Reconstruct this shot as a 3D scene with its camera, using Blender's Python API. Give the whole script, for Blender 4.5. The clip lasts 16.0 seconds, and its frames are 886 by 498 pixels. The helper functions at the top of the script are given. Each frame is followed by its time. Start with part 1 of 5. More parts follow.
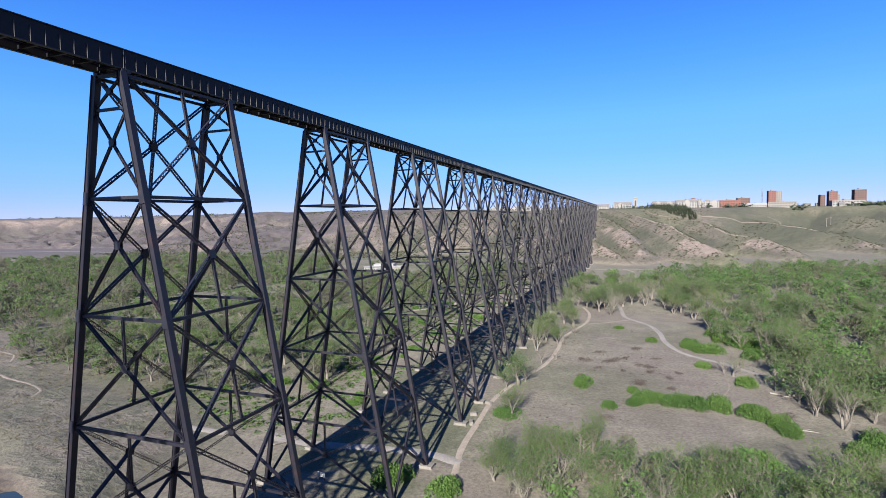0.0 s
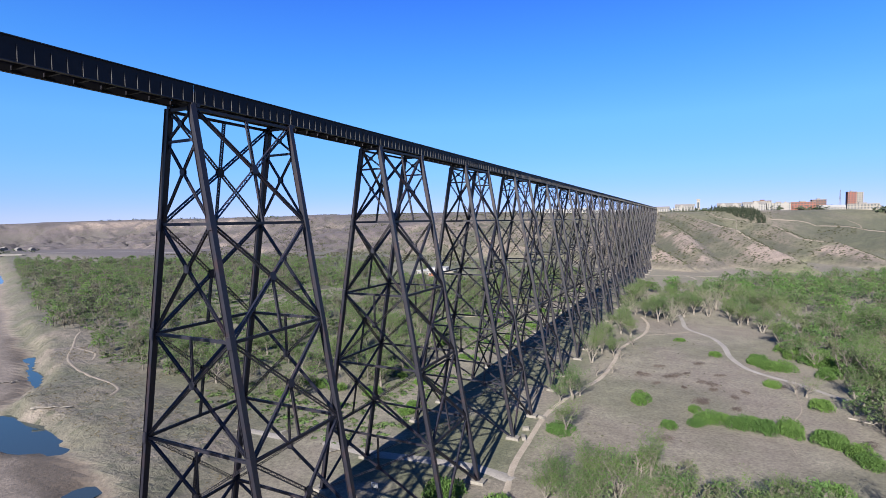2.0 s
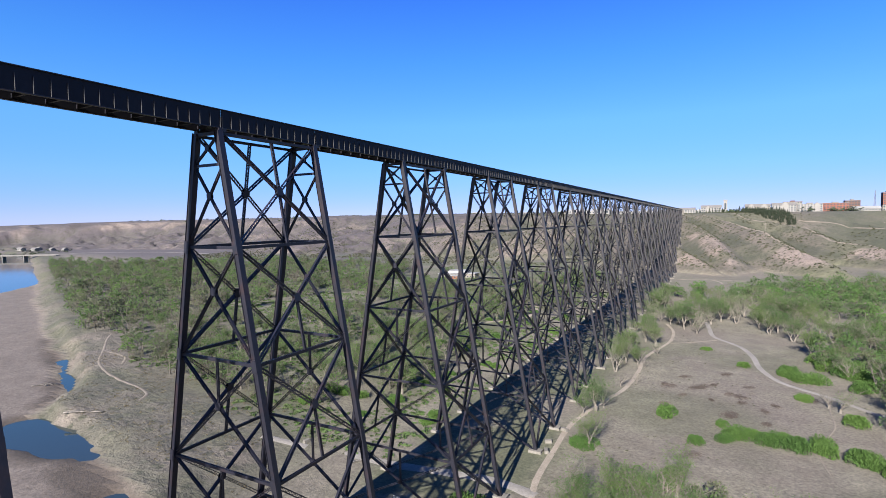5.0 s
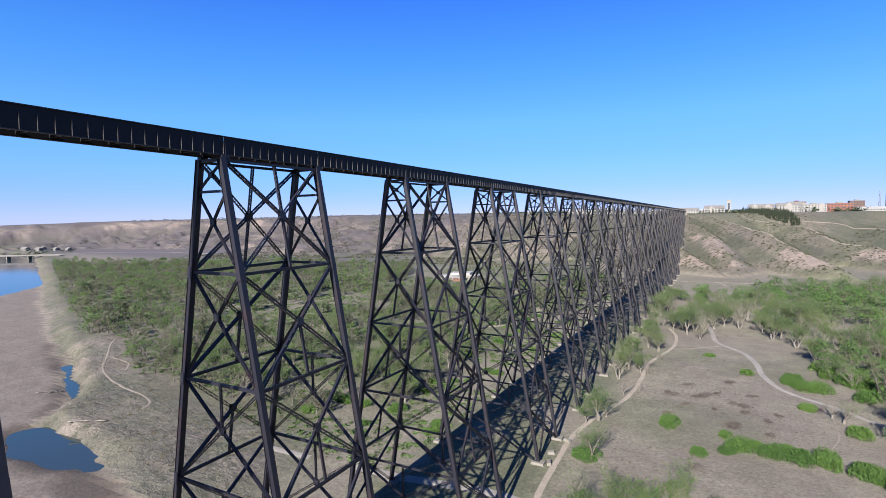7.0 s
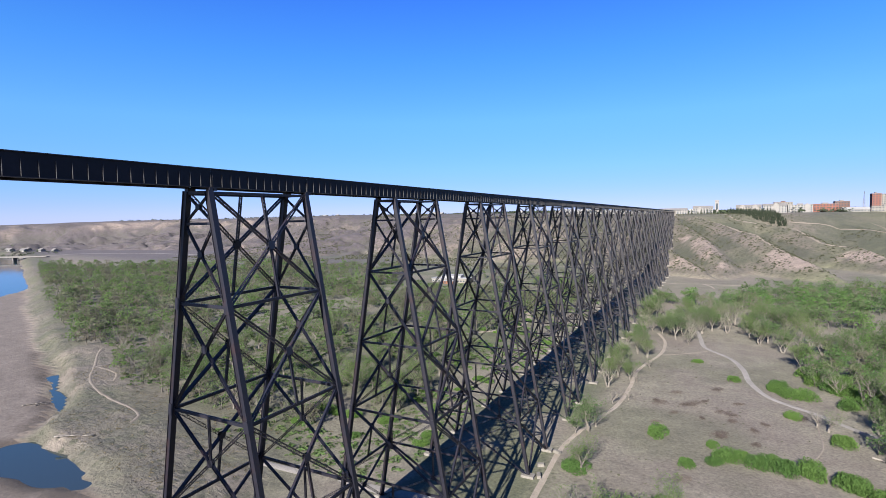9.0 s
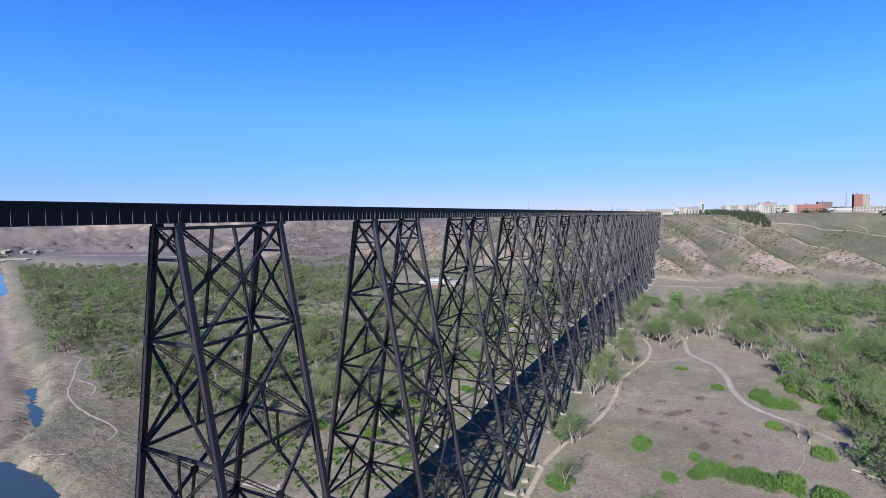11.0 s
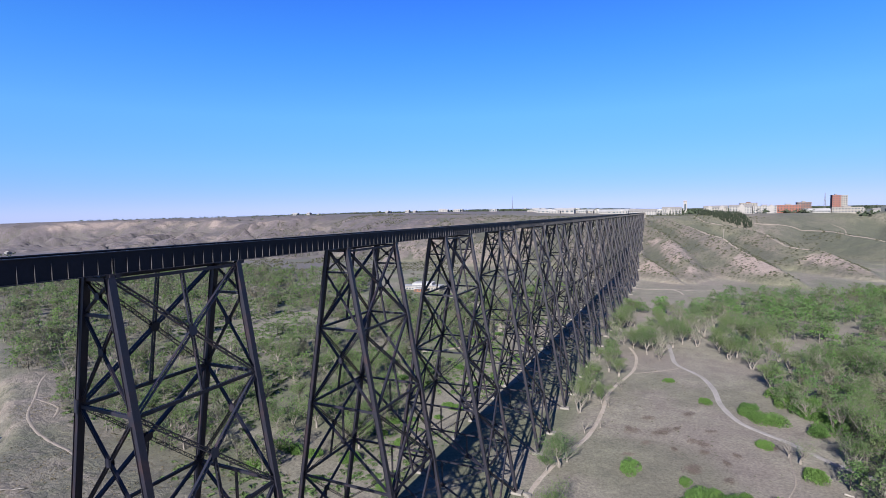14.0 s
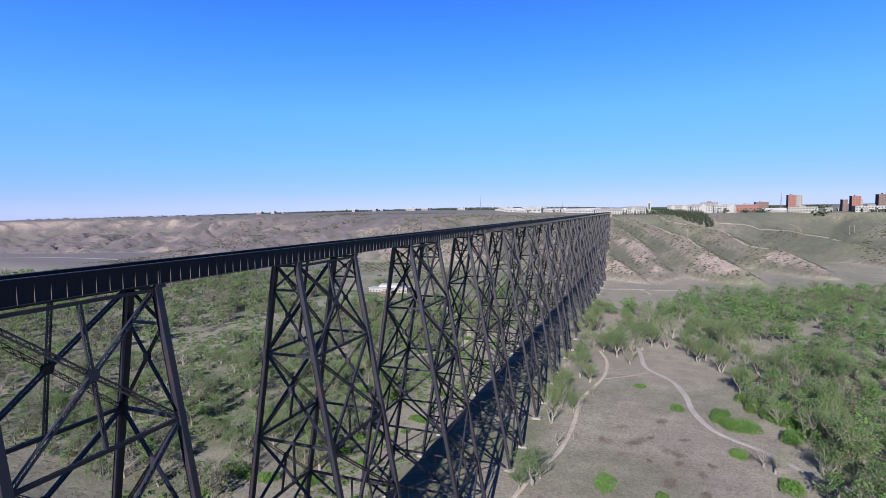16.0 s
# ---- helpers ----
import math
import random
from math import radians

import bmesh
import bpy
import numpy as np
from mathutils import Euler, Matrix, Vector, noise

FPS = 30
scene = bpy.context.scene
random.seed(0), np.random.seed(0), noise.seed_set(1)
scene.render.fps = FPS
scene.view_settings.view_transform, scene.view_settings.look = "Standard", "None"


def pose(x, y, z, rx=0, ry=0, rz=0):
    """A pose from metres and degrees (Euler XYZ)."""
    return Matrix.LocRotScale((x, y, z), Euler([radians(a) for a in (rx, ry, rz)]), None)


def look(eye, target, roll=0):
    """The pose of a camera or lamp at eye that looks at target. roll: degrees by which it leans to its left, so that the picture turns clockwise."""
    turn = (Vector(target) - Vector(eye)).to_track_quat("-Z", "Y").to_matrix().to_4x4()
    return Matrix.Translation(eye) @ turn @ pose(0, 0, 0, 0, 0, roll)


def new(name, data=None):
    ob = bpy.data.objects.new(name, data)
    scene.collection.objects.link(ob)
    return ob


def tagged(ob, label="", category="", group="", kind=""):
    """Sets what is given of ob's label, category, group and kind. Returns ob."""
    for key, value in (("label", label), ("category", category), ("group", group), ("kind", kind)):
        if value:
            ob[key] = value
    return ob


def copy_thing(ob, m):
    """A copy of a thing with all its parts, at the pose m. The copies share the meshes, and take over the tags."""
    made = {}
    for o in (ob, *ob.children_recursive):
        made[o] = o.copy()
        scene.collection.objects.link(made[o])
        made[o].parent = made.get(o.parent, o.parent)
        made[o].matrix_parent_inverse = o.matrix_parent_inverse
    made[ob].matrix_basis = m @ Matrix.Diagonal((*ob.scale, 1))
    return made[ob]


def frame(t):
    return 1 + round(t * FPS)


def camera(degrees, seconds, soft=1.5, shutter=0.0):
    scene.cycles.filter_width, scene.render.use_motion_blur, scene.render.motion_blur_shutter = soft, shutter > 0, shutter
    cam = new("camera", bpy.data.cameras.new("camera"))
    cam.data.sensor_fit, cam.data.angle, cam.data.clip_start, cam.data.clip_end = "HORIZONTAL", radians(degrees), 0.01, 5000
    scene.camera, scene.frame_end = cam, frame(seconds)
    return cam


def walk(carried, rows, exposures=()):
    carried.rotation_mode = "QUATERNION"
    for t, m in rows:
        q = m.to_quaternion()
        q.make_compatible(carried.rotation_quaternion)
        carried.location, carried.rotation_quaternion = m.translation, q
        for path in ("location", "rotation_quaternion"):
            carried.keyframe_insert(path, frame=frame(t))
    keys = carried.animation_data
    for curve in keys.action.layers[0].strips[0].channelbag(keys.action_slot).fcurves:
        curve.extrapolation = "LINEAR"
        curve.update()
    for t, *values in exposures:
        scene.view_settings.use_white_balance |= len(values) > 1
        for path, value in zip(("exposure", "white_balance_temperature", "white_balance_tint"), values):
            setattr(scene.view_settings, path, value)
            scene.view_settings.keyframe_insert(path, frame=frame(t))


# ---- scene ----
cam = camera(81.06, 16.0, soft=0.6)
PATH = [
    (0.0, pose(69.84, -53.94, 67.09, 86.490, 1.055, 20.172)),
    (0.5, pose(69.84, -53.85, 67.76, 86.646, 1.073, 22.455)),
    (1.0, pose(69.80, -53.73, 68.83, 86.626, 1.045, 23.626)),
    (1.5, pose(69.92, -53.72, 69.66, 86.681, 1.038, 24.783)),
    (2.0, pose(69.70, -53.65, 70.78, 86.711, 1.024, 26.008)),
    (2.5, pose(69.51, -53.48, 71.68, 86.770, 0.991, 27.084)),
    (3.0, pose(69.40, -53.40, 72.70, 86.769, 1.000, 27.547)),
    (3.5, pose(69.28, -53.25, 73.38, 86.752, 0.986, 27.786)),
    (4.0, pose(69.23, -53.29, 73.49, 86.769, 1.001, 27.987)),
    (6.5, pose(68.88, -52.91, 77.49, 86.578, 0.986, 28.619)),
    (7.0, pose(69.00, -52.91, 78.69, 86.523, 1.003, 28.625)),
    (7.5, pose(69.12, -52.92, 80.01, 86.480, 1.029, 28.639)),
    (8.0, pose(69.06, -52.80, 81.37, 86.391, 1.032, 28.636)),
    (8.5, pose(69.15, -52.95, 82.48, 86.406, 1.048, 28.564)),
    (9.0, pose(69.26, -52.60, 83.79, 86.324, 1.054, 27.615)),
    (11.5, pose(70.65, -49.23, 90.74, 86.106, 1.113, 26.382)),
    (12.0, pose(70.09, -48.20, 92.32, 86.002, 1.079, 26.306)),
    (12.5, pose(69.62, -46.92, 93.67, 85.952, 1.081, 26.230)),
    (13.0, pose(68.96, -45.05, 94.93, 85.846, 1.064, 26.122)),
    (13.5, pose(68.14, -43.02, 95.44, 85.795, 1.069, 25.599)),
    (14.0, pose(67.41, -40.95, 95.79, 85.794, 1.114, 24.721)),
    (14.5, pose(66.23, -38.36, 96.30, 85.691, 1.097, 23.856)),
    (15.0, pose(65.23, -35.66, 96.76, 85.641, 1.075, 22.694)),
    (15.5, pose(64.08, -32.66, 97.37, 85.533, 1.025, 21.753)),
    (16.0, pose(63.09, -29.50, 97.91, 85.528, 1.050, 21.196)),
]
walk(cam, PATH, exposures=[(0.0, 1.92, 6500, 10), (9.0, 1.92, 6500, 10), (11.5, 1.82, 6180, 13), (16.0, 1.82, 6180, 13)])

# ---------------------------------------------------------------- light
SUN_ELEVATION = 27.0      # degrees above the horizon
SUN_AZIMUTH = 176.2       # degrees clockwise from +Y (the bridge's far end)
world = bpy.data.worlds.new("sky")
scene.world = world
world.use_nodes = True
wn = world.node_tree
sky = wn.nodes.new("ShaderNodeTexSky")
sky.sky_type = "NISHITA"
sky.sun_disc = False
sky.sun_elevation = radians(SUN_ELEVATION)
sky.sun_rotation = radians(SUN_AZIMUTH)
sky.altitude = 900
sky.air_density, sky.dust_density, sky.ozone_density = 0.8, 0.5, 3.0
tint = wn.nodes.new("ShaderNodeMix")
tint.data_type, tint.blend_type = "RGBA", "MULTIPLY"
tint.inputs[0].default_value = 1.0
tint.inputs[7].default_value = (0.80, 0.89, 1.25, 1.0)
wn.links.new(sky.outputs[0], tint.inputs[6])
# clear dry air: even brightness, strong blue
split, join = wn.nodes.new("ShaderNodeSeparateColor"), wn.nodes.new("ShaderNodeCombineColor")
split.mode = join.mode = "HSV"
even, deep = wn.nodes.new("ShaderNodeMath"), wn.nodes.new("ShaderNodeMath")
even.operation = deep.operation = "POWER"
even.inputs[1].default_value, deep.inputs[1].default_value = 0.38, 0.66
wn.links.new(tint.outputs[2], split.inputs[0])
hue = wn.nodes.new("ShaderNodeMath")
hue.operation = "MULTIPLY_ADD"
hue.inputs[1].default_value, hue.inputs[2].default_value = 0.30, 0.434
wn.links.new(split.outputs[0], hue.inputs[0])
wn.links.new(hue.outputs[0], join.inputs[0])
wn.links.new(split.outputs[1], deep.inputs[0])
rich = wn.nodes.new("ShaderNodeMath")
rich.operation = "MULTIPLY"
rich.inputs[1].default_value = 1.05
rich.use_clamp = True
wn.links.new(deep.outputs[0], rich.inputs[0])
wn.links.new(rich.outputs[0], join.inputs[1])
wn.links.new(split.outputs[2], even.inputs[0])
wn.links.new(even.outputs[0], join.inputs[2])
# pale haze low down, a deeper blue overhead
aim, rise = wn.nodes.new("ShaderNodeTexCoord"), wn.nodes.new("ShaderNodeSeparateXYZ")
wn.links.new(aim.outputs["Generated"], rise.inputs[0])
haze = wn.nodes.new("ShaderNodeValToRGB")
SKY_TONES = [(0.0, (0.52, 0.46, 0.47)), (0.025, (0.55, 0.48, 0.485)), (0.087, (0.64, 0.58, 0.50)), (0.174, (0.70, 0.63, 0.50)), (0.284, (0.47, 0.51, 0.50)), (0.384, (0.34, 0.37, 0.50)), (0.65, (0.26, 0.28, 0.36)), (1.0, (0.20, 0.22, 0.28))]
while len(haze.color_ramp.elements) < len(SKY_TONES):
    haze.color_ramp.elements.new(0.5)
for stop, (at, tone) in zip(haze.color_ramp.elements, SKY_TONES):
    stop.position, stop.color = at, (*tone, 1)
wn.links.new(rise.outputs[2], haze.inputs[0])
layered, doubled = wn.nodes.new("ShaderNodeMix"), wn.nodes.new("ShaderNodeMix")
for node in (layered, doubled):
    node.data_type, node.blend_type = "RGBA", "MULTIPLY"
    node.inputs[0].default_value = 1.0
doubled.inputs[7].default_value = (2.0, 2.0, 2.0, 1.0)
wn.links.new(join.outputs[0], layered.inputs[6])
wn.links.new(haze.outputs[0], layered.inputs[7])
wn.links.new(layered.outputs[2], doubled.inputs[6])
wn.links.new(doubled.outputs[2], wn.nodes["Background"].inputs["Color"])
wn.nodes["Background"].inputs["Strength"].default_value = 0.145
sun = new("sun", bpy.data.lights.new("sun", "SUN"))
sun.data.energy, sun.data.angle, sun.data.color = 5.2, radians(0.53), (1.0, 0.93, 0.84)
sa, se = radians(SUN_AZIMUTH), radians(SUN_ELEVATION)
sun.matrix_world = look((0, 0, 300), (-math.sin(sa) * math.cos(se) * 100, -math.cos(sa) * math.cos(se) * 100, 300 - math.sin(se) * 100))


# ---------------------------------------------------------------- materials
def material(name, rough=0.8, metal=0.0):
    m = bpy.data.materials.new(name)
    m.use_nodes = True
    t = m.node_tree
    b = t.nodes["Principled BSDF"]
    b.inputs["Roughness"].default_value, b.inputs["Metallic"].default_value = rough, metal
    return m, t, b


def place(t, scale, source="Object"):
    c = t.nodes.new("ShaderNodeTexCoord")
    m = t.nodes.new("ShaderNodeMapping")
    m.inputs["Scale"].default_value = scale if isinstance(scale, tuple) else (scale,) * 3
    t.links.new(c.outputs[source], m.inputs[0])
    return m.outputs[0]


def noise_node(t, vector, detail=5.0, rough=0.6, scale=1.0):
    n = t.nodes.new("ShaderNodeTexNoise")
    n.inputs["Scale"].default_value, n.inputs["Detail"].default_value, n.inputs["Roughness"].default_value = scale, detail, rough
    t.links.new(vector, n.inputs["Vector"])
    return n.outputs["Fac"]


def ramp(t, value, stops):
    r = t.nodes.new("ShaderNodeValToRGB")
    e = r.color_ramp.elements
    while len(e) < len(stops):
        e.new(0.5)
    for k, (p, c) in zip(e, stops):
        k.position, k.color = p, (*c, 1)
    t.links.new(value, r.inputs[0])
    return r.outputs[0]


def mix(t, fac, a, b, mode="MIX"):
    m = t.nodes.new("ShaderNodeMix")
    m.data_type, m.blend_type = "RGBA", mode
    for s, v in ((m.inputs[0], fac), (m.inputs[6], a), (m.inputs[7], b)):
        if isinstance(v, (int, float)):
            s.default_value = v
        elif isinstance(v, tuple):
            s.default_value = (*v, 1)
        else:
            t.links.new(v, s)
    return m.outputs[2]


def bump(t, b, value, strength, distance):
    n = t.nodes.new("ShaderNodeBump")
    n.inputs["Strength"].default_value, n.inputs["Distance"].default_value = strength, distance
    t.links.new(value, n.inputs["Height"])
    t.links.new(n.outputs[0], b.inputs["Normal"])


def random_tint(t):
    return t.nodes.new("ShaderNodeObjectInfo").outputs["Random"]


def two_scale(name, dark, light, big, small, rough=0.85, relief=0.0, metal=0.0):
    """A plain material whose colour runs between two tones at two sizes."""
    m, t, b = material(name, rough, metal)
    n1 = noise_node(t, place(t, 1.0 / big), 3)
    n2 = noise_node(t, place(t, 1.0 / small), 6, 0.7)
    c1 = ramp(t, n1, [(0.3, dark), (0.7, light)])
    c2 = ramp(t, n2, [(0.3, (0.72, 0.72, 0.72)), (0.7, (1.18, 1.18, 1.18))])
    t.links.new(mix(t, 1.0, c1, c2, "MULTIPLY"), b.inputs["Base Color"])
    if relief:
        bump(t, b, n2, 0.5, relief)
    return m


# ---------------------------------------------------------------- mesh helpers
def link_mesh(name, verts, faces, mats, parent=None, label="", smooth=False, index=None):
    me = bpy.data.meshes.new(name)
    me.from_pydata([tuple(v) for v in verts], [], faces)
    for m in mats if isinstance(mats, (list, tuple)) else [mats]:
        me.materials.append(m)
    if index is not None:
        me.polygons.foreach_set("material_index", index)
    if smooth:
        me.polygons.foreach_set("use_smooth", [True] * len(me.polygons))
    me.update()
    ob = new(name, me)
    if parent:
        ob.parent = parent
    if label:
        tagged(ob, label)
    return ob


def part(name, bm, mat, parent, label=""):
    """One bmesh as one mesh object under a thing or a part."""
    me = bpy.data.meshes.new(name)
    bm.to_mesh(me)
    bm.free()
    me.materials.append(mat)
    ob = new(name, me)
    ob.parent = parent
    if label:
        tagged(ob, label)
    return ob


class Build:
    """Collects vertices and faces for one mesh."""

    def __init__(self):
        self.v, self.f = [], []

    def hexa(self, pts):
        n = len(self.v)
        self.v += [tuple(p) for p in pts]
        self.f += [tuple(n + i for i in q) for q in ((0, 3, 2, 1), (4, 5, 6, 7), (0, 1, 5, 4), (1, 2, 6, 5), (2, 3, 7, 6), (3, 0, 4, 7))]

    def box(self, lo, hi):
        (a, b, c), (d, e, f) = lo, hi
        self.hexa([(a, b, c), (d, b, c), (d, e, c), (a, e, c), (a, b, f), (d, b, f), (d, e, f), (a, e, f)])

    def beam(self, p, q, s, n, ws, wn, os=0.0, on=0.0):
        """A bar from p to q, ws wide along s and wn along n, moved by os and on."""
        p, q = Vector(p) + s * os + n * on, Vector(q) + s * os + n * on
        a, b = s * (ws / 2), n * (wn / 2)
        self.hexa([p - a - b, p + a - b, p + a + b, p - a + b, q - a - b, q + a - b, q + a + b, q - a + b])

    def tube(self, p, q, r0, r1, sides=6):
        p, q = Vector(p), Vector(q)
        d = (q - p).normalized()
        s = d.orthogonal().normalized()
        t = d.cross(s)
        n = len(self.v)
        for c, r in ((p, r0), (q, r1)):
            for i in range(sides):
                a = 2 * math.pi * i / sides
                self.v.append(tuple(c + (s * math.cos(a) + t * math.sin(a)) * r))
        for i in range(sides):
            j = (i + 1) % sides
            self.f.append((n + i, n + j, n + sides + j, n + sides + i))
        self.f.append(tuple(n + sides + i for i in range(sides)))

    def make(self, name, mats, parent=None, label="", smooth=False):
        return link_mesh(name, self.v, self.f, mats, parent, label, smooth)


def axes(p, q, normal):
    a = (Vector(q) - Vector(p)).normalized()
    s = a.cross(normal).normalized()
    return a, s, s.cross(a).normalized()


def smoothstep(a, b, x):
    t = np.clip((x - a) / (b - a), 0.0, 1.0)
    return t * t * (3 - 2 * t)


# ---------------------------------------------------------------- the ground
def value_noise(x, y, size, seed, octaves=4, gain=0.5):
    """Smooth noise in 0..1 on numpy arrays."""
    out, amp, total = 0.0, 1.0, 0.0
    for o in range(octaves):
        u, w = x / size + seed * 17.3 + o * 5.1, y / size + seed * 9.7 + o * 3.7
        i, j = np.floor(u), np.floor(w)
        fx, fy = u - i, w - j
        fx, fy = fx * fx * (3 - 2 * fx), fy * fy * (3 - 2 * fy)

        def h(a, b):
            k = np.sin(a * 127.1 + b * 311.7 + seed * 74.7) * 43758.5453
            return k - np.floor(k)
        n = (h(i, j) * (1 - fx) + h(i + 1, j) * fx) * (1 - fy) + (h(i, j + 1) * (1 - fx) + h(i + 1, j + 1) * fx) * fy
        out, total = out + n * amp, total + amp
        amp *= gain
        size /= 2.03
    return out / total


def polyline_distance(x, y, pts):
    """Distance to a polyline and the third value of its points, run along it."""
    best, at = np.full_like(x, 1e9), np.zeros_like(x)
    for (ax, ay, az), (bx, by, bz) in zip(pts, pts[1:]):
        dx, dy = bx - ax, by - ay
        t = np.clip(((x - ax) * dx + (y - ay) * dy) / (dx * dx + dy * dy), 0, 1)
        d = np.hypot(x - ax - t * dx, y - ay - t * dy)
        near = d < best
        best, at = np.where(near, d, best), np.where(near, az + t * (bz - az), at)
    return best, at


# ridges of the coulee slopes, as points x, y, height
SPURS = [
    [(0, 1012, 78), (3, 960, 67), (25, 900, 61), (48, 830, 49), (63, 760, 33), (76, 715, 21), (80, 670, 6), (84, 650, 0)],
    [(-4, 800, 42), (6, 760, 33), (34, 710, 21), (56, 670, 10), (72, 645, 0)],
    [(34, 1000, 76), (84, 900, 61), (122, 815, 49), (144, 765, 33), (157, 735, 26), (175, 695, 18), (190, 665, 8), (202, 636, 0)],
    [(70, 1120, 75), (114, 1060, 66), (162, 1030, 57), (191, 980, 51), (214, 900, 34), (252, 860, 28), (268, 810, 20), (280, 760, 10), (290, 730, 0)],
    [(228, 1300, 70), (282, 1150, 56), (348, 1050, 40), (400, 960, 24), (420, 880, 10), (425, 850, 0)],
    [(440, 1380, 77), (452, 1290, 75), (470, 1150, 56), (540, 1000, 30), (580, 900, 8)],
    [(560, 1420, 77), (545, 1290, 76), (560, 1200, 66), (620, 1060, 34)],
    [(700, 1450, 77), (690, 1290, 75), (700, 1150, 56), (740, 1020, 30)],
    [(-60, 1050, 77), (-70, 900, 68), (-60, 780, 40), (-50, 690, 8), (-48, 660, 0)],
    [(-190, 1050, 80), (-220, 900, 73), (-230, 780, 48), (-240, 700, 10), (-245, 670, 0)],
    [(-330, 1080, 86), (-360, 900, 78), (-380, 800, 56), (-400, 720, 16), (-410, 690, 0)],
    [(-480, 1150, 86), (-540, 960, 78), (-570, 860, 54), (-590, 780, 14), (-600, 750, 0)],
    [(-650, 1300, 86), (-740, 1050, 76), (-790, 930, 48), (-820, 860, 12), (-830, 830, 0)],
    [(-800, 1500, 86), (-980, 1200, 70), (-1060, 1050, 44), (-1100, 960, 10), (-1110, 930, 0)],
]
# edge of the river bank, y over x, and the level of the gravel bar
BANK_X = [-1500, -880, -645, -500, -382, -246, -170, -160, -148, -112, -82, -60, -40, -20]
BANK_Y = [620, 362, 265, 200, 152, 100, 64, 50, 44, 42, 37, 30, 0, -60]
BAR = 3.4
# pools on the bar: ends and half width of each
POOLS = [(-240, 90, -222, 85, 3), (-222, 85, -200, 76, 5), (-200, 76, -182, 68, 5.5), (-178, 63, -173, 59, 2.5),
         (-152, 36, -134, 33, 8.5), (-132, 32, -114, 31, 7), (-114, 31, -103, 32, 3.5), (-72, 20, -62, 16, 4)]


def base_line(x):
    """Where the valley floor ends, as y over x."""
    return np.interp(x, [-5000, -2600, -2000, -1600, -1300, -1100, -700, -450, -250, 0, 100, 250, 500, 900, 3000], [-300, 150, 260, 520, 640, 620, 570, 600, 640, 600, 640, 700, 820, 950, 1500])


def height(x, y, fine=True):
    x, y = np.asarray(x, float), np.asarray(y, float)
    b = base_line(x)
    top = np.interp(x, [-3500, -2400, -1700, -1000, -600, -350, -160, 50, 500], [64, 75, 86, 91, 89, 85, 78, 77, 77])
    run = np.interp(x, [-2600, -1700, -800, -300, 0, 400, 1500], [420, 420, 460, 380, 400, 480, 700])
    u = (y - b) / run
    wob = value_noise(x, y, 260, 3, 4) - 0.5
    general = smoothstep(0.0, 1.0, u * 0.92 + wob * 0.45 - 0.08)
    cut = np.interp(x, [-500, -100, 0, 300, 600], [0.9, 0.75, 0.22, 0.20, 0.5])
    hill = general * cut * top + smoothstep(0.72, 1.12, u) * top * (1 - cut)
    rough = (value_noise(x, y, 40, 5, 3) - 0.5) * 5
    fall = np.interp(x, [-100, 0, 120, 300], [0.45, 0.64, 0.60, 0.46])
    for pts in SPURS:
        d, h = polyline_distance(x, y, pts)
        hill = np.maximum(hill, (h - np.maximum(d + rough * np.clip(d / 30, 0, 1), 0) * fall) * (u > -0.25))
    hill = np.maximum(hill, 76 * smoothstep(1190, 1265, y) * smoothstep(330, 430, x))
    gully = np.abs(value_noise(x, y, 46, 8, 4) - 0.5) * 2
    hill = hill - (1 - np.clip(gully * 3, 0, 1)) * np.clip(hill, 0, 40) * np.interp(x, [-200, 0], [0.07, 0.03]) * (1 - smoothstep(0.9, 1.3, u))
    # broken side coulees up the valley
    side = 1 - np.abs(value_noise(x, y, 210, 14, 4, 0.55) * 2 - 1)
    hill = hill - smoothstep(0.55, 0.95, side) * 8 * smoothstep(-380, -700, x) * smoothstep(0.05, 0.4, u) * (1 - smoothstep(1.0, 1.5, u))
    # sharp dry washes cut across the far slopes
    wash = 1 - np.abs(value_noise(x, y * 0.7, 90, 16, 4, 0.6) * 2 - 1)
    hill = hill - smoothstep(0.80, 0.97, wash) * 11 * smoothstep(-250, -450, x) * smoothstep(0.0, 0.2, u) * (1 - smoothstep(0.9, 1.2, u))
    # finer gullies on all the slopes
    rill = 1 - np.abs(value_noise(x * 1.5, y * 0.8, 34, 15, 3) * 2 - 1)
    hill = hill - smoothstep(0.6, 1.0, rill) * np.interp(x, [-200, 0], [2.6, 1.0]) * smoothstep(0.05, 0.25, u) * (1 - smoothstep(0.85, 1.1, u))
    # bare clay cliffs far to the north
    cliff = smoothstep(0.52, 0.60, value_noise(x, y, 420, 12, 3)) * smoothstep(-700, -1400, x) * smoothstep(0.05, 0.3, u) * (1 - smoothstep(0.8, 1.2, u))
    hill = hill + cliff * 8
    # fluted badland cliffs under the rim
    flute = 1 - np.abs(value_noise(x, y * 0.25, 62, 18, 3, 0.6) * 2 - 1)
    scarp = smoothstep(-760, -960, x) * smoothstep(0.55, 0.68, u) * (1 - smoothstep(0.86, 0.98, u))
    hill = hill - scarp * smoothstep(0.45, 0.95, flute) * 17
    roll = smoothstep(-560, -760, x) * smoothstep(430, 580, y) * (1 - smoothstep(0.3, 0.7, u))
    hill = hill + roll * (value_noise(x, y * 1.5, 190, 46, 4, 0.5) - 0.3) * 22
    z = np.maximum(hill, 0)
    land = np.interp(x, [-260, -140, -88, -66, -48], [9, 6, 4.2, 3.0, 0.3])
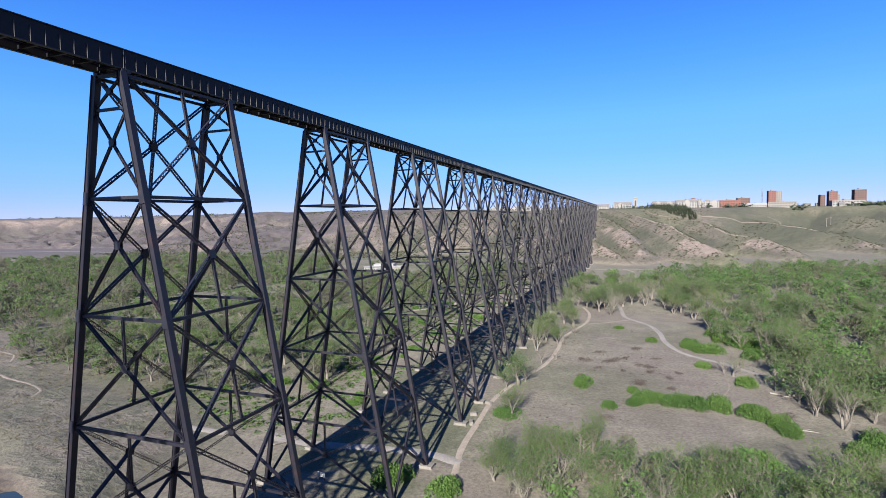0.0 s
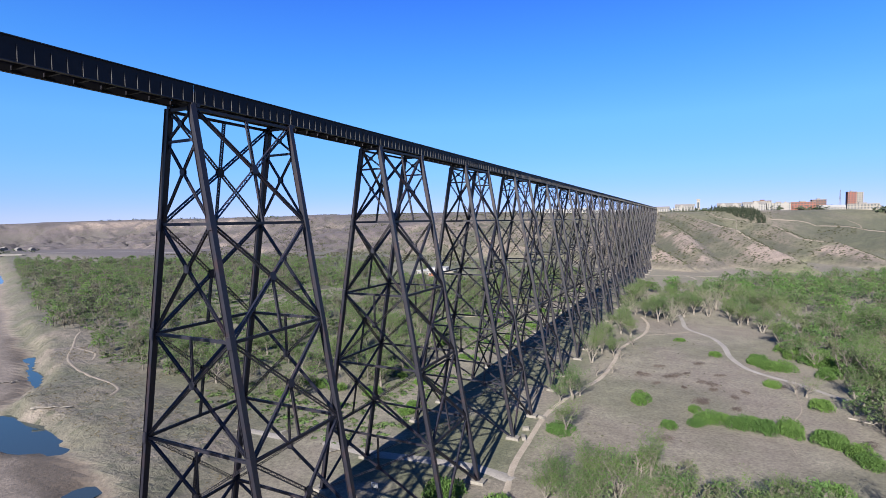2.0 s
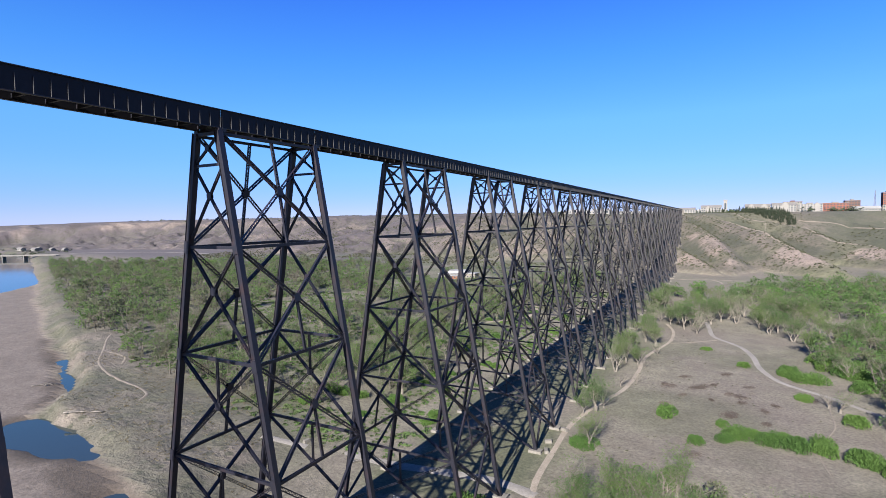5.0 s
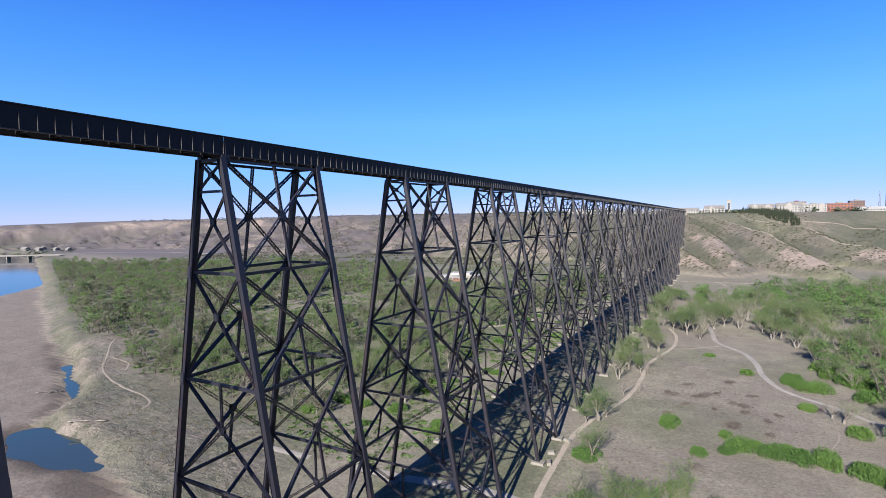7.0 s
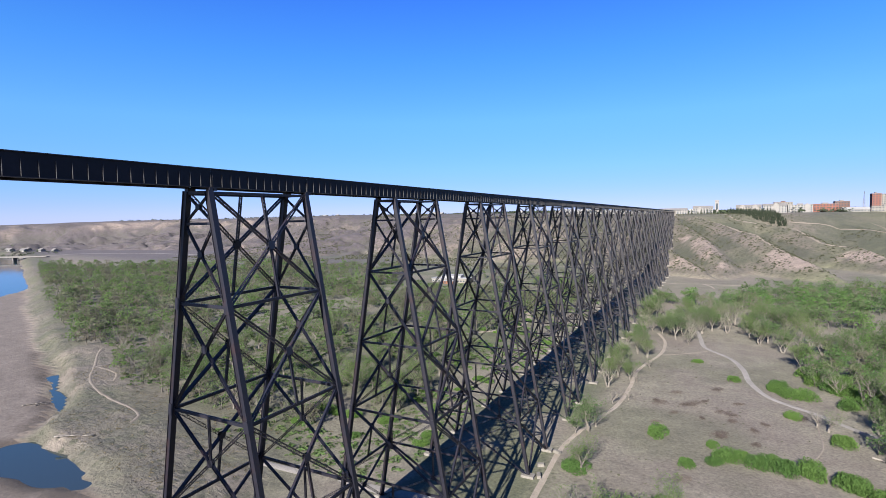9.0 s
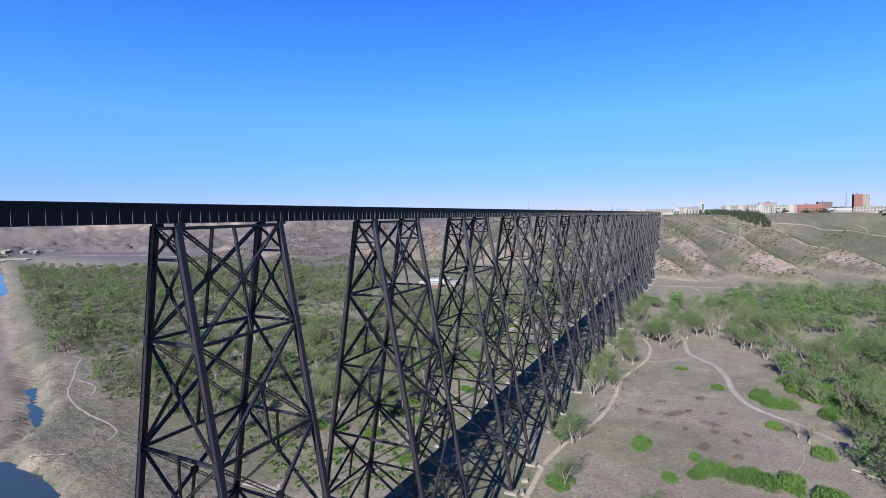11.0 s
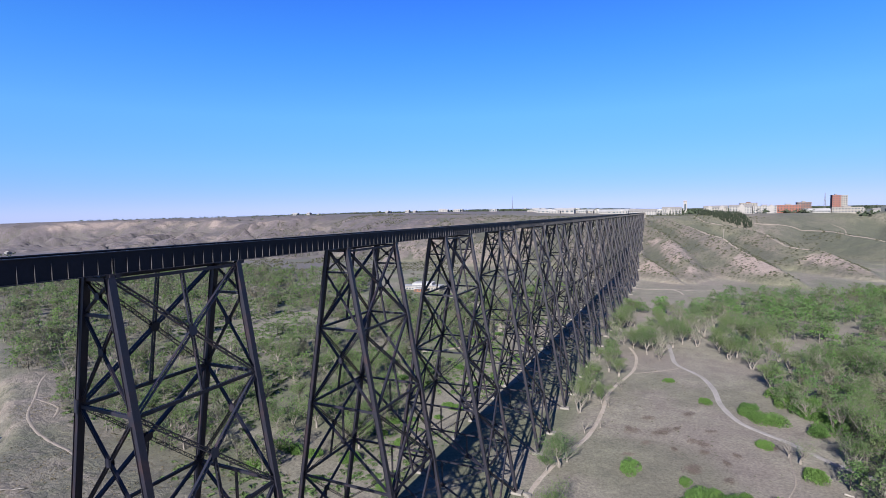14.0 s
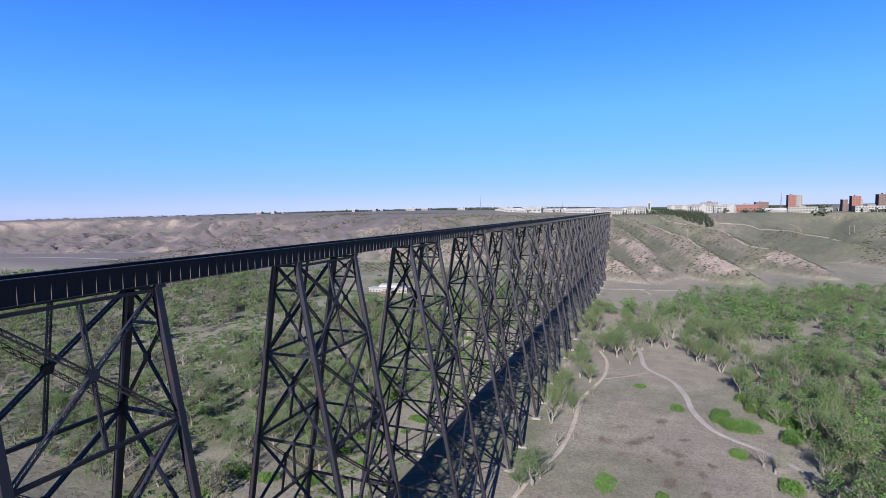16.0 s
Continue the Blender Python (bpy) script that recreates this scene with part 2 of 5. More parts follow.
    z = np.maximum(z, land + smoothstep(0, 12, hill) * 0)
    z = z + (value_noise(x, y, 60, 1, 4) - 0.5) * 1.0 * smoothstep(22, 50, np.abs(x))
    # the gravel bar below the bank, with its pools and the river
    edge = np.interp(x, BANK_X, BANK_Y) + (value_noise(x, y, 30, 21, 3) - 0.5) * 10
    wide = np.interp(x, [-420, -220], [3.0, 1.0])
    inside = smoothstep(2.0 * wide, -3.0 * wide, y - edge) * smoothstep(-25, -50, x)
    bed = np.interp(x, [-50, -28], [BAR, 1.2]) + (value_noise(x, y, 25, 22, 3) - 0.5) * 0.5
    wet = np.zeros_like(x)
    wob2 = (value_noise(x, y, 14, 23, 3) - 0.5) * 6
    for ax, ay, bx, by, r in POOLS:
        d, _ = polyline_distance(x, y, [(ax, ay, 0), (bx, by, 0)])
        wet = np.maximum(wet, smoothstep(3.0, -3.0, d - r + wob2))
    wet = np.maximum(wet, smoothstep(-2, -16, (x + 622) + (y - 222) * 0.98 + wob2 * 2))
    wet = np.maximum(wet, smoothstep(0, -12, y - np.interp(x, [-330, -200, -120, -50], [-40, -30, -14, -50]) + wob2 * 2))
    bed = bed - wet * 1.9
    lip = smoothstep(-7, 0, y - edge) * smoothstep(42, 10, y - edge) * smoothstep(-40, -60, x) * smoothstep(-330, -250, x)
    return z * (1 - inside) + bed * inside + lip * ((value_noise(x, y, 13, 27, 3) - 0.5) * 2.6 + 0.3)


def spread(lo, hi, centre, fine, n):
    """n coordinates from lo to hi, dense round the centre."""
    a, b = math.asinh((lo - centre) / fine), math.asinh((hi - centre) / fine)
    return centre + fine * np.sinh(np.linspace(a, b, n))


gx = spread(-4700, 3600, -40, 420, 560)
gy = np.concatenate([np.linspace(-500, -20, 40)[:-1], np.linspace(-20, 140, 60)[:-1], np.linspace(140, 560, 90)[:-1], np.linspace(560, 1150, 150)[:-1], 1150 + (np.linspace(0, 1, 100) ** 2) * 3650])
X, Y = np.meshgrid(gx, gy)
Z = height(X, Y)
nx, ny = len(gx), len(gy)
idx = np.arange(nx * ny).reshape(ny, nx)
quads = np.stack([idx[:-1, :-1], idx[:-1, 1:], idx[1:, 1:], idx[1:, :-1]], -1).reshape(-1, 4)

# what covers the ground: gravel (red), green grass (green), bare clay (blue)
edge = np.interp(X, BANK_X, BANK_Y) + (value_noise(X, Y, 30, 21, 3) - 0.5) * 10
bank_grass = smoothstep(-11, -5, Y - edge) * smoothstep(60, 20, Y - edge) * smoothstep(-30, -60, X)
gravel = smoothstep(-6, -10, Y - edge) * smoothstep(-30, -50, X)
slope_y, slope_x = np.gradient(Z, gy, gx)
steep = np.hypot(slope_x, slope_y)
on_hill = smoothstep(6, 14, Z) * smoothstep(0.0, 40, Y - base_line(X))
clay = smoothstep(0.50, 0.74, steep + (value_noise(X, Y, 60, 31, 4) - 0.5) * 0.6) * on_hill
clay = np.maximum(clay, on_hill * smoothstep(0.54, 0.68, value_noise(X, Y * 1.6, 60, 32, 4)) * 0.7 * smoothstep(40, 15, np.abs(Z - 22)))
wood_floor = smoothstep(-25, -60, X) * smoothstep(-980, -760, X) * (1 - gravel) * smoothstep(20, 60, Y - edge) * (1 - on_hill)
clay = clay * np.interp(X, [-700, -300, 0, 40], [0.5, 0.55, 0.45, 0.22]) * np.interp(X, [-500, -300], [0, 1]) + np.interp(X, [-500, -300], [0.42, 0]) * on_hill * smoothstep(0.55, 0.70, value_noise(X, Y * 1.8, 60, 43, 4, 0.65)) * smoothstep(0.10, 0.3, steep)
clay = np.maximum(clay, 0.7 * on_hill * smoothstep(-900, -1000, X) * smoothstep(0.14, 0.32, steep) * smoothstep(56, 64, Z) * smoothstep(84, 78, Z) * smoothstep(0.50, 0.64, value_noise(X, Y * 0.2, 40, 47, 3, 0.6)))
for cx, cy, r in ((50, 880, 26), (60, 800, 30), (66, 770, 32), (50, 748, 26), (20, 840, 28), (34, 702, 38), (52, 670, 28), (17, 692, 30), (123, 745, 28), (154, 729, 34), (180, 700, 34), (194, 668, 30), (150, 697, 28), (131, 716, 24), (82, 690, 26), (285, 770, 42), (262, 830, 28), (240, 840, 24), (430, 900, 50)):
    clay = np.maximum(clay, 0.9 * on_hill * smoothstep(r, r * 0.5, np.hypot(X - cx, Y - cy) + (value_noise(X, Y, 18, 37, 3) - 0.5) * 34))
clay = np.maximum(clay, 0.3 * bank_grass * smoothstep(45, 8, Y - edge) * smoothstep(0.30, 0.56, value_noise(X, Y, 16, 49, 4)) * smoothstep(-330, -240, X))
wood_floor = np.maximum(wood_floor, 0.6 * smoothstep(110, 150, X) * smoothstep(140, 200, Y) * (1 - on_hill))
green = wood_floor * (0.25 + 0.6 * smoothstep(0.36, 0.58, value_noise(X, Y, 38, 33, 4))) + on_hill * (1 - clay) * smoothstep(0.40, 0.62, value_noise(X, Y, 130, 34, 4)) * smoothstep(-80, 80, X) * 0.45
field = smoothstep(15, 30, X) * smoothstep(150, 110, X) * smoothstep(360, 300, Y) * smoothstep(60, 90, Y)
green = np.maximum(green, 0.38 * field * smoothstep(0.5, 0.66, value_noise(X, Y, 45, 35, 4)))
green = np.maximum(green, 0.75 * smoothstep(30, 18, np.abs(X)) * smoothstep(40, 60, Y) * smoothstep(600, 540, Y) * smoothstep(0.30, 0.5, value_noise(X, Y, 16, 48, 3)))
green = np.maximum(green, 0.55 * bank_grass * smoothstep(0.40, 0.60, value_noise(X, Y, 20, 36, 4)))
green = np.clip(green + 0.3 * smoothstep(500, 540, Y) * smoothstep(665, 630, Y) * smoothstep(10, 30, X) * smoothstep(240, 190, X) * (0.4 + 0.6 * value_noise(X, Y, 22, 45, 3)), 0, 1)

green = np.maximum(green, on_hill * (1 - clay) * 0.6 * smoothstep(230, 330, X) * smoothstep(860, 1000, Y) * (0.55 + 0.6 * value_noise(X, Y, 90, 44, 3)))
# scrub thickens in the hollows of the slopes
soft = Z.copy()
for _ in range(36):
    pad = np.pad(soft, 1, mode="edge")
    soft = (pad[:-2, 1:-1] + pad[2:, 1:-1] + pad[1:-1, :-2] + pad[1:-1, 2:]) / 4
hollow = smoothstep(np.interp(X, [-100, 50], [-0.1, -0.45]), np.interp(X, [-100, 50], [1.2, 0.8]), soft - Z + (value_noise(X, Y, 25, 38, 3) - 0.5) * 1.6) * on_hill
hollow = np.maximum(hollow, on_hill * smoothstep(150, 60, np.hypot(X - 330, (Y - 1090) * 0.8) + (value_noise(X, Y, 50, 39, 3) - 0.5) * 90))
hollow = np.maximum(hollow, bank_grass * smoothstep(0.30, 0.62, value_noise(X, Y, 9, 42, 3)) * smoothstep(48, 6, Y - edge) * 0.55)
hollow = hollow * np.interp(X, [-700, -350], [0.3, 1.0])
hollow = np.clip(hollow * (0.65 + 0.7 * (value_noise(X, Y, 14, 40, 3) - 0.3)), 0, 0.85)
damp = np.zeros_like(X)
for ax, ay, bx, by, r in POOLS + [(-300, 110, -262, 96, 1), (-262, 96, -210, 76, 2), (-210, 76, -160, 46, 1), (-96, 27, -70, 22, 5)]:
    damp = np.maximum(damp, smoothstep(7, 1, polyline_distance(X, Y, [(ax, ay, 0), (bx, by, 0)])[0] - r + (value_noise(X, Y, 12, 24, 3) - 0.5) * 7))
damp = damp * gravel
GROUND_MAT, t_, b_ = material("dry_grassland", 0.95)
cover = t_.nodes.new("ShaderNodeVertexColor")
cover.layer_name = "cover"
sep = t_.nodes.new("ShaderNodeSeparateColor")
t_.links.new(cover.outputs["Color"], sep.inputs[0])
n_fine = noise_node(t_, place(t_, 1 / 1.0), 7, 0.75)
n_mid = noise_node(t_, place(t_, 1 / 9.0), 6, 0.72)
n_big = noise_node(t_, place(t_, 1 / 55.0), 4)
n_dot = noise_node(t_, place(t_, 1 / 5.0), 3, 0.5)
straw = ramp(t_, n_mid, [(0.28, (0.082, 0.073, 0.058)), (0.5, (0.121, 0.111, 0.087)), (0.72, (0.156, 0.144, 0.113))])
straw = mix(t_, ramp(t_, n_big, [(0.40, (0, 0, 0)), (0.60, (0.55, 0.55, 0.55))]), straw, (0.101, 0.081, 0.074))
grass = ramp(t_, n_mid, [(0.3, (0.034, 0.044, 0.019)), (0.7, (0.061, 0.071, 0.032))])
clay_c = ramp(t_, n_mid, [(0.3, (0.134, 0.106, 0.095)), (0.7, (0.184, 0.150, 0.136))])
grav_c = ramp(t_, n_mid, [(0.3, (0.078, 0.064, 0.057)), (0.55, (0.105, 0.088, 0.078)), (0.75, (0.128, 0.109, 0.098))])
slope_straw = ramp(t_, n_mid, [(0.3, (0.059, 0.053, 0.044)), (0.7, (0.089, 0.080, 0.068))])
# earth of the far slopes, with bluish distance haze put into its colour
haze_mauve = ramp(t_, n_mid, [(0.3, (0.041, 0.035, 0.040)), (0.7, (0.066, 0.056, 0.063))])
wet_layer = t_.nodes.new("ShaderNodeVertexColor")
wet_layer.layer_name = "damp"
wet_sep = t_.nodes.new("ShaderNodeSeparateColor")
t_.links.new(wet_layer.outputs["Color"], wet_sep.inputs[0])
alpha = t_.nodes.new("ShaderNodeMath")
alpha.operation = "SUBTRACT"
alpha.inputs[0].default_value = 1.0
t_.links.new(cover.outputs["Alpha"], alpha.inputs[1])
col = mix(t_, mix(t_, alpha.outputs[0], (0, 0, 0), (1, 1, 1)), straw, slope_straw)
col = mix(t_, wet_sep.outputs[2], col, haze_mauve)
col = mix(t_, sep.outputs[1], col, grass)
# low shrubs dotted over the slopes
cell = t_.nodes.new("ShaderNodeTexVoronoi")
cell.inputs["Scale"].default_value = 1.0
t_.links.new(place(t_, (1 / 4.2, 1 / 4.2, 1 / 9.0)), cell.inputs["Vector"])
spot = ramp(t_, cell.outputs["Distance"], [(0.24, (1, 1, 1)), (0.42, (0, 0, 0))])
where = ramp(t_, noise_node(t_, place(t_, 1 / 38.0), 5, 0.62), [(0.37, (0, 0, 0)), (0.49, (1, 1, 1))])
spot = mix(t_, 1.0, mix(t_, 1.0, spot, where, "MULTIPLY"), mix(t_, alpha.outputs[0], (0, 0, 0), (1, 1, 1)), "MULTIPLY")
col = mix(t_, sep.outputs[2], col, clay_c)
col = mix(t_, spot, col, (0.0355, 0.0363, 0.0222))
col = mix(t_, sep.outputs[0], col, grav_c)
col = mix(t_, wet_sep.outputs[1], col, (0.033, 0.038, 0.025))
col = mix(t_, wet_sep.outputs[0], col, (0.0444, 0.0344, 0.0278))
streak = noise_node(t_, place(t_, (1 / 30.0, 1 / 7.0, 1 / 7.0)), 6, 0.7)
col = mix(t_, 1.0, col, ramp(t_, streak, [(0.3, (0.86, 0.86, 0.86)), (0.7, (1.12, 1.12, 1.12))]), "MULTIPLY")
col = mix(t_, 1.0, col, ramp(t_, n_fine, [(0.36, (0.50, 0.50, 0.50)), (0.5, (0.87, 0.87, 0.87)), (0.64, (1.18, 1.18, 1.18))]), "MULTIPLY")
t_.links.new(col, b_.inputs["Base Color"])
relief = mix(t_, mix(t_, alpha.outputs[0], (0, 0, 0), (0.85, 0.85, 0.85)), mix(t_, 1.0, n_fine, (0.06, 0.06, 0.06), "MULTIPLY"), noise_node(t_, place(t_, (1 / 42.0, 1 / 30.0, 1 / 30.0)), 8, 0.72))
bump(t_, b_, relief, 0.9, 6.0)
ground = link_mesh("ground", np.stack([X, Y, Z], -1).reshape(-1, 3).tolist(), quads.tolist(), GROUND_MAT, smooth=True)
tagged(ground, "dry grassy valley floor and eroded coulee slopes under the plateau", "ground", kind="structure")
wet_data = ground.data.color_attributes.new("damp", "FLOAT_COLOR", "POINT")
# red: damp gravel, green: scrub in hollows, blue: painted haze on far slopes
wet_data.data.foreach_set("color", np.stack([damp, hollow, smoothstep(-250, -480, X) * smoothstep(-120, 20, Y - base_line(X)), np.ones_like(Z)], -1).astype(np.float32).ravel())
layer = ground.data.color_attributes.new("cover", "FLOAT_COLOR", "POINT")
layer.data.foreach_set("color", np.stack([gravel, green, clay, 1 - np.maximum(bank_grass * 0.85, smoothstep(0.5, 5, Z - 9 * smoothstep(-40, -140, X)) * smoothstep(0, 60, Y - base_line(X) + 30))], -1).astype(np.float32).ravel())

WATER, t_, b_ = material("river_water", 0.06)
b_.inputs["Base Color"].default_value = (0.018, 0.028, 0.030, 1)
b_.inputs["IOR"].default_value = 1.33
bump(t_, b_, noise_node(t_, place(t_, 1 / 1.5), 4), 0.12, 0.05)
shore = [(x, y + 4.0) for x, y in zip(BANK_X, BANK_Y) if x <= -80] + [(-66.0, 30.0)]
river = link_mesh("water", [(-1700, -260, 2.4), (-66, -260, 2.4)] + [(x, y, 2.4) for x, y in reversed(shore)] + [(-1700, 700, 2.4)], [tuple(range(len(shore) + 3))], WATER)
tagged(river, "still blue river water in pools beside the gravel bar", "water", kind="structure")


def surface(x, y):
    """Height of the ground sheet itself, between its grid points."""
    i = np.clip(np.searchsorted(gx, x) - 1, 0, nx - 2)
    j = np.clip(np.searchsorted(gy, y) - 1, 0, ny - 2)
    u, w = (x - gx[i]) / (gx[i + 1] - gx[i]), (y - gy[j]) / (gy[j + 1] - gy[j])
    return (Z[j, i] * (1 - u) + Z[j, i + 1] * u) * (1 - w) + (Z[j + 1, i] * (1 - u) + Z[j + 1, i + 1] * u) * w


def ground_at(x, y):
    return float(surface(np.array([x]), np.array([y]))[0])


def ribbon(name, pts, width, mat, label, category, up=0.10, wobble=0.25):
    """A track laid on the ground along points x, y."""
    pts = [Vector((x, y, 0)) for x, y in pts]
    line = []
    for i in range(len(pts) - 1):
        p0, p1, p2, p3 = pts[max(i - 1, 0)], pts[i], pts[i + 1], pts[min(i + 2, len(pts) - 1)]
        n = max(2, int((p2 - p1).length / 3.0))
        for k in range(n):
            s = k / n
            line.append(0.5 * ((2 * p1) + (p2 - p0) * s + (2 * p0 - 5 * p1 + 4 * p2 - p3) * s * s + (3 * p1 - p0 - 3 * p2 + p3) * s ** 3))
    line.append(pts[-1])
    rng = random.Random(len(line))
    verts, faces = [], []
    for i, p in enumerate(line):
        d = (line[min(i + 1, len(line) - 1)] - line[max(i - 1, 0)]).normalized()
        side = Vector((-d.y, d.x, 0))
        w = width / 2 * (1 + wobble * (rng.random() - 0.5))
        for k in (-1, -0.5, 0, 0.5, 1):
            q = p + side * (w * k)
            verts.append((q.x, q.y, up + (0.04 if abs(k) < 1 else -0.15)))
    for i in range(len(line) - 1):
        for k in range(4):
            a = i * 5 + k
            faces.append((a, a + 5, a + 6, a + 1))
    verts = np.array(verts)
    verts[:, 2] += surface(verts[:, 0], verts[:, 1])
    ob = link_mesh(name, verts.tolist(), faces, mat, smooth=True)
    return tagged(ob, label, category, kind="structure")


TRACK = two_scale("packed_gravel", (0.1538, 0.1321, 0.1060), (0.2054, 0.1793, 0.1504), 6.0, 0.6, 0.95)
ASPHALT = two_scale("worn_pale_asphalt", (0.1321, 0.1243, 0.1137), (0.1760, 0.1649, 0.1538), 8.0, 0.7, 0.9)
DIRT = two_scale("trodden_dirt", (0.104, 0.089, 0.074), (0.140, 0.121, 0.102), 4.0, 0.5, 0.95)
ribbon("path", [(26, 40), (27, 64), (23.5, 84), (22.5, 105), (22, 125), (24.5, 143), (29, 161), (33, 178), (34.5, 204), (34, 228), (36.5, 246), (42.5, 275), (42, 305), (36, 328)], 2.1, TRACK, "pale gravel footpath through the dry field", "path")
ribbon("path", [(60, 345), (62.2, 322), (65.5, 298), (78, 278), (83.5, 256), (85.5, 234), (91.5, 215), (100.6, 205), (108, 199), (118, 187), (132, 176), (150, 160)], 3.0, ASPHALT, "pale paved path curving across the dry field", "path")
ribbon("path", [(43, 270), (52, 276), (66, 289)], 1.2, DIRT, "narrow trodden dirt trail linking two paths", "path")
ribbon("path", [(107, 196), (105, 180), (104, 165), (99, 150), (96, 138), (97, 124)], 0.7, DIRT, "narrow trodden dirt trail through the shrubs", "path")
ribbon("path", [(14, 604), (34, 600), (58, 606), (84, 603), (108, 612)], 2.6, TRACK, "pale gravel path along the foot of the slope", "path")
ribbon("path", [(58, 606), (66, 590), (70, 570)], 2.2, TRACK, "pale gravel spur path below the slope", "path")
ribbon("path", [(121, 384), (120.6, 362), (122, 350), (126, 338)], 4.5, ASPHALT, "pale paved path among the trees", "path")
ribbon("path", [(108, 343), (116, 345), (123, 344)], 2.0, ASPHALT, "pale paved spur path among the trees", "path")
ribbon("road", [(-36, 75), (-31, 74), (-18, 74), (-7, 76), (3, 77.5), (15, 78.5), (26, 76)], 4.5, ASPHALT, "pale park road passing under the viaduct", "road")
ribbon("road", [(60, 56), (80, 62), (100, 68), (130, 74), (160, 70)], 5.0, ASPHALT, "pale park road behind the near trees", "road")
ribbon("path", [(-252, 122), (-242, 114), (-219, 99.5), (-200, 87), (-182, 80), (-164, 76), (-145, 73.5), (-134, 70), (-130, 64)], 1.5, DIRT, "winding trodden dirt trail along the river bank", "path")
ribbon("path", [(-219, 99.5), (-205, 99), (-195, 97), (-186, 90)], 1.4, DIRT, "trodden dirt trail branching off along the bank", "path")
ribbon("path", [(-100, 250), (-80, 262), (-62, 290), (-58, 330), (-80, 380), (-120, 430), (-165, 450)], 3.5, TRACK, "pale gravel track through the woods", "path")
# tracks on the slopes
ribbon("path", [(30, 1010), (52, 965), (84, 900), (104, 850), (122, 815), (144, 765), (150, 750)], 3.0, DIRT, "bare dirt track down the crest of a ridge", "path", up=0.3)
ribbon("path", [(70, 1120), (114, 1060), (162, 1030), (191, 980), (214, 900), (252, 860), (268, 810), (280, 760)], 3.0, DIRT, "bare dirt track along a low ridge", "path", up=0.3)
ribbon("path", [(193, 1112), (221, 1122), (262, 1137), (298, 1112), (326, 1075), (342, 1051), (372, 1010)], 2.6, DIRT, "bare dirt track round the head of a gully", "path", up=0.3)
ribbon("path", [(333, 1191), (345, 1187), (351, 1176), (340, 1120), (327, 1080)], 1.8, DIRT, "pale dirt loop track on the slope", "path", up=0.3)
ribbon("road", [(-1700, 520), (-1450, 540), (-1290, 556), (-1260, 640), (-1100, 690), (-900, 690)], 9.0, ASPHALT, "pale road across the valley floor", "road", up=0.4)


# ---------------------------------------------------------------- the viaduct
STEEL, t_, b_ = material("black_painted_steel", 0.5)
b_.inputs["Specular IOR Level"].default_value = 0.38
s1 = noise_node(t_, place(t_, 1 / 3.0), 4)
s2 = noise_node(t_, place(t_, (1 / 0.25, 1 / 0.25, 1 / 1.2)), 5, 0.7)
rust = ramp(t_, s1, [(0.52, (0.0058, 0.0061, 0.0118)), (0.78, (0.0200, 0.0104, 0.0118))])
t_.links.new(mix(t_, 1.0, rust, ramp(t_, s2, [(0.3, (0.525, 0.525, 0.525)), (0.7, (1.2, 1.2, 1.2))]), "MULTIPLY"), b_.inputs["Base Color"])
bump(t_, b_, s2, 0.3, 0.01)
WEB_STEEL = two_scale("blue_black_girder_paint", (0.0053, 0.0056, 0.0086), (0.0082, 0.0086, 0.0129), 5.0, 0.4, 0.6)
WEB_STEEL.node_tree.nodes["Principled BSDF"].inputs["Specular IOR Level"].default_value = 0.22
CONCRETE = two_scale("pale_concrete", (0.086, 0.080, 0.071), (0.136, 0.127, 0.114), 2.0, 0.2, 0.9, 0.02)
# lighter than the web: sunlight on the stiffeners is put into their colour
LIT_EDGE = two_scale("sunlit_steel_edge", (0.020, 0.020, 0.023), (0.034, 0.033, 0.036), 2.0, 0.2, 0.7)
TIMBER = two_scale("dark_creosoted_timber", (0.0187, 0.0129, 0.0105), (0.0386, 0.0287, 0.0222), 2.0, 0.2, 0.9)
RAIL = two_scale("rusty_rail_steel", (0.0410, 0.0264, 0.0205), (0.0696, 0.0491, 0.0386), 3.0, 0.2, 0.5, metal=0.4)
LEG_TOP, HALF, BATTER, STEP = 88.2, 2.45, 0.1766, 17.5
GIRDER_TOP = 91.5
SEAT = 88.62
SHORT, LONG = 20.45, 30.12
PERIOD = SHORT + LONG
FOOT = 1.1
GRADE = 0.006      # fall of the deck, metres a metre


def leg_x(z):
    return HALF + BATTER * (LEG_TOP - z)


def laced(b, p, q, normal, wide, deep, detail, pitch=0.62):
    """A built-up member: two channels joined by zigzag lacing on both faces."""
    a, s, n = axes(p, q, normal)
    p, q = Vector(p), Vector(q)
    length = (q - p).length
    for side in (-1, 1):
        b.beam(p, q, s, n, 0.085, deep, side * (wide / 2 - 0.04))
    if not detail:
        b.beam(p, q, s, n, wide * 0.55, 0.03, 0, deep * 0.3)
        return
    count = max(2, int(length / (wide + pitch * 0.25)))
    for face in (-1, 1):
        for i in range(count):
            u, w = p + a * (length * i / count), p + a * (length * (i + 1) / count)
            k = 1 if i % 2 else -1
            u, w = u + s * (k * wide * 0.42), w - s * (k * wide * 0.42)
            lace = (w - u).normalized()
            b.beam(u, w, lace.cross(n).normalized(), n, 0.075, 0.02, 0, face * deep * 0.48)


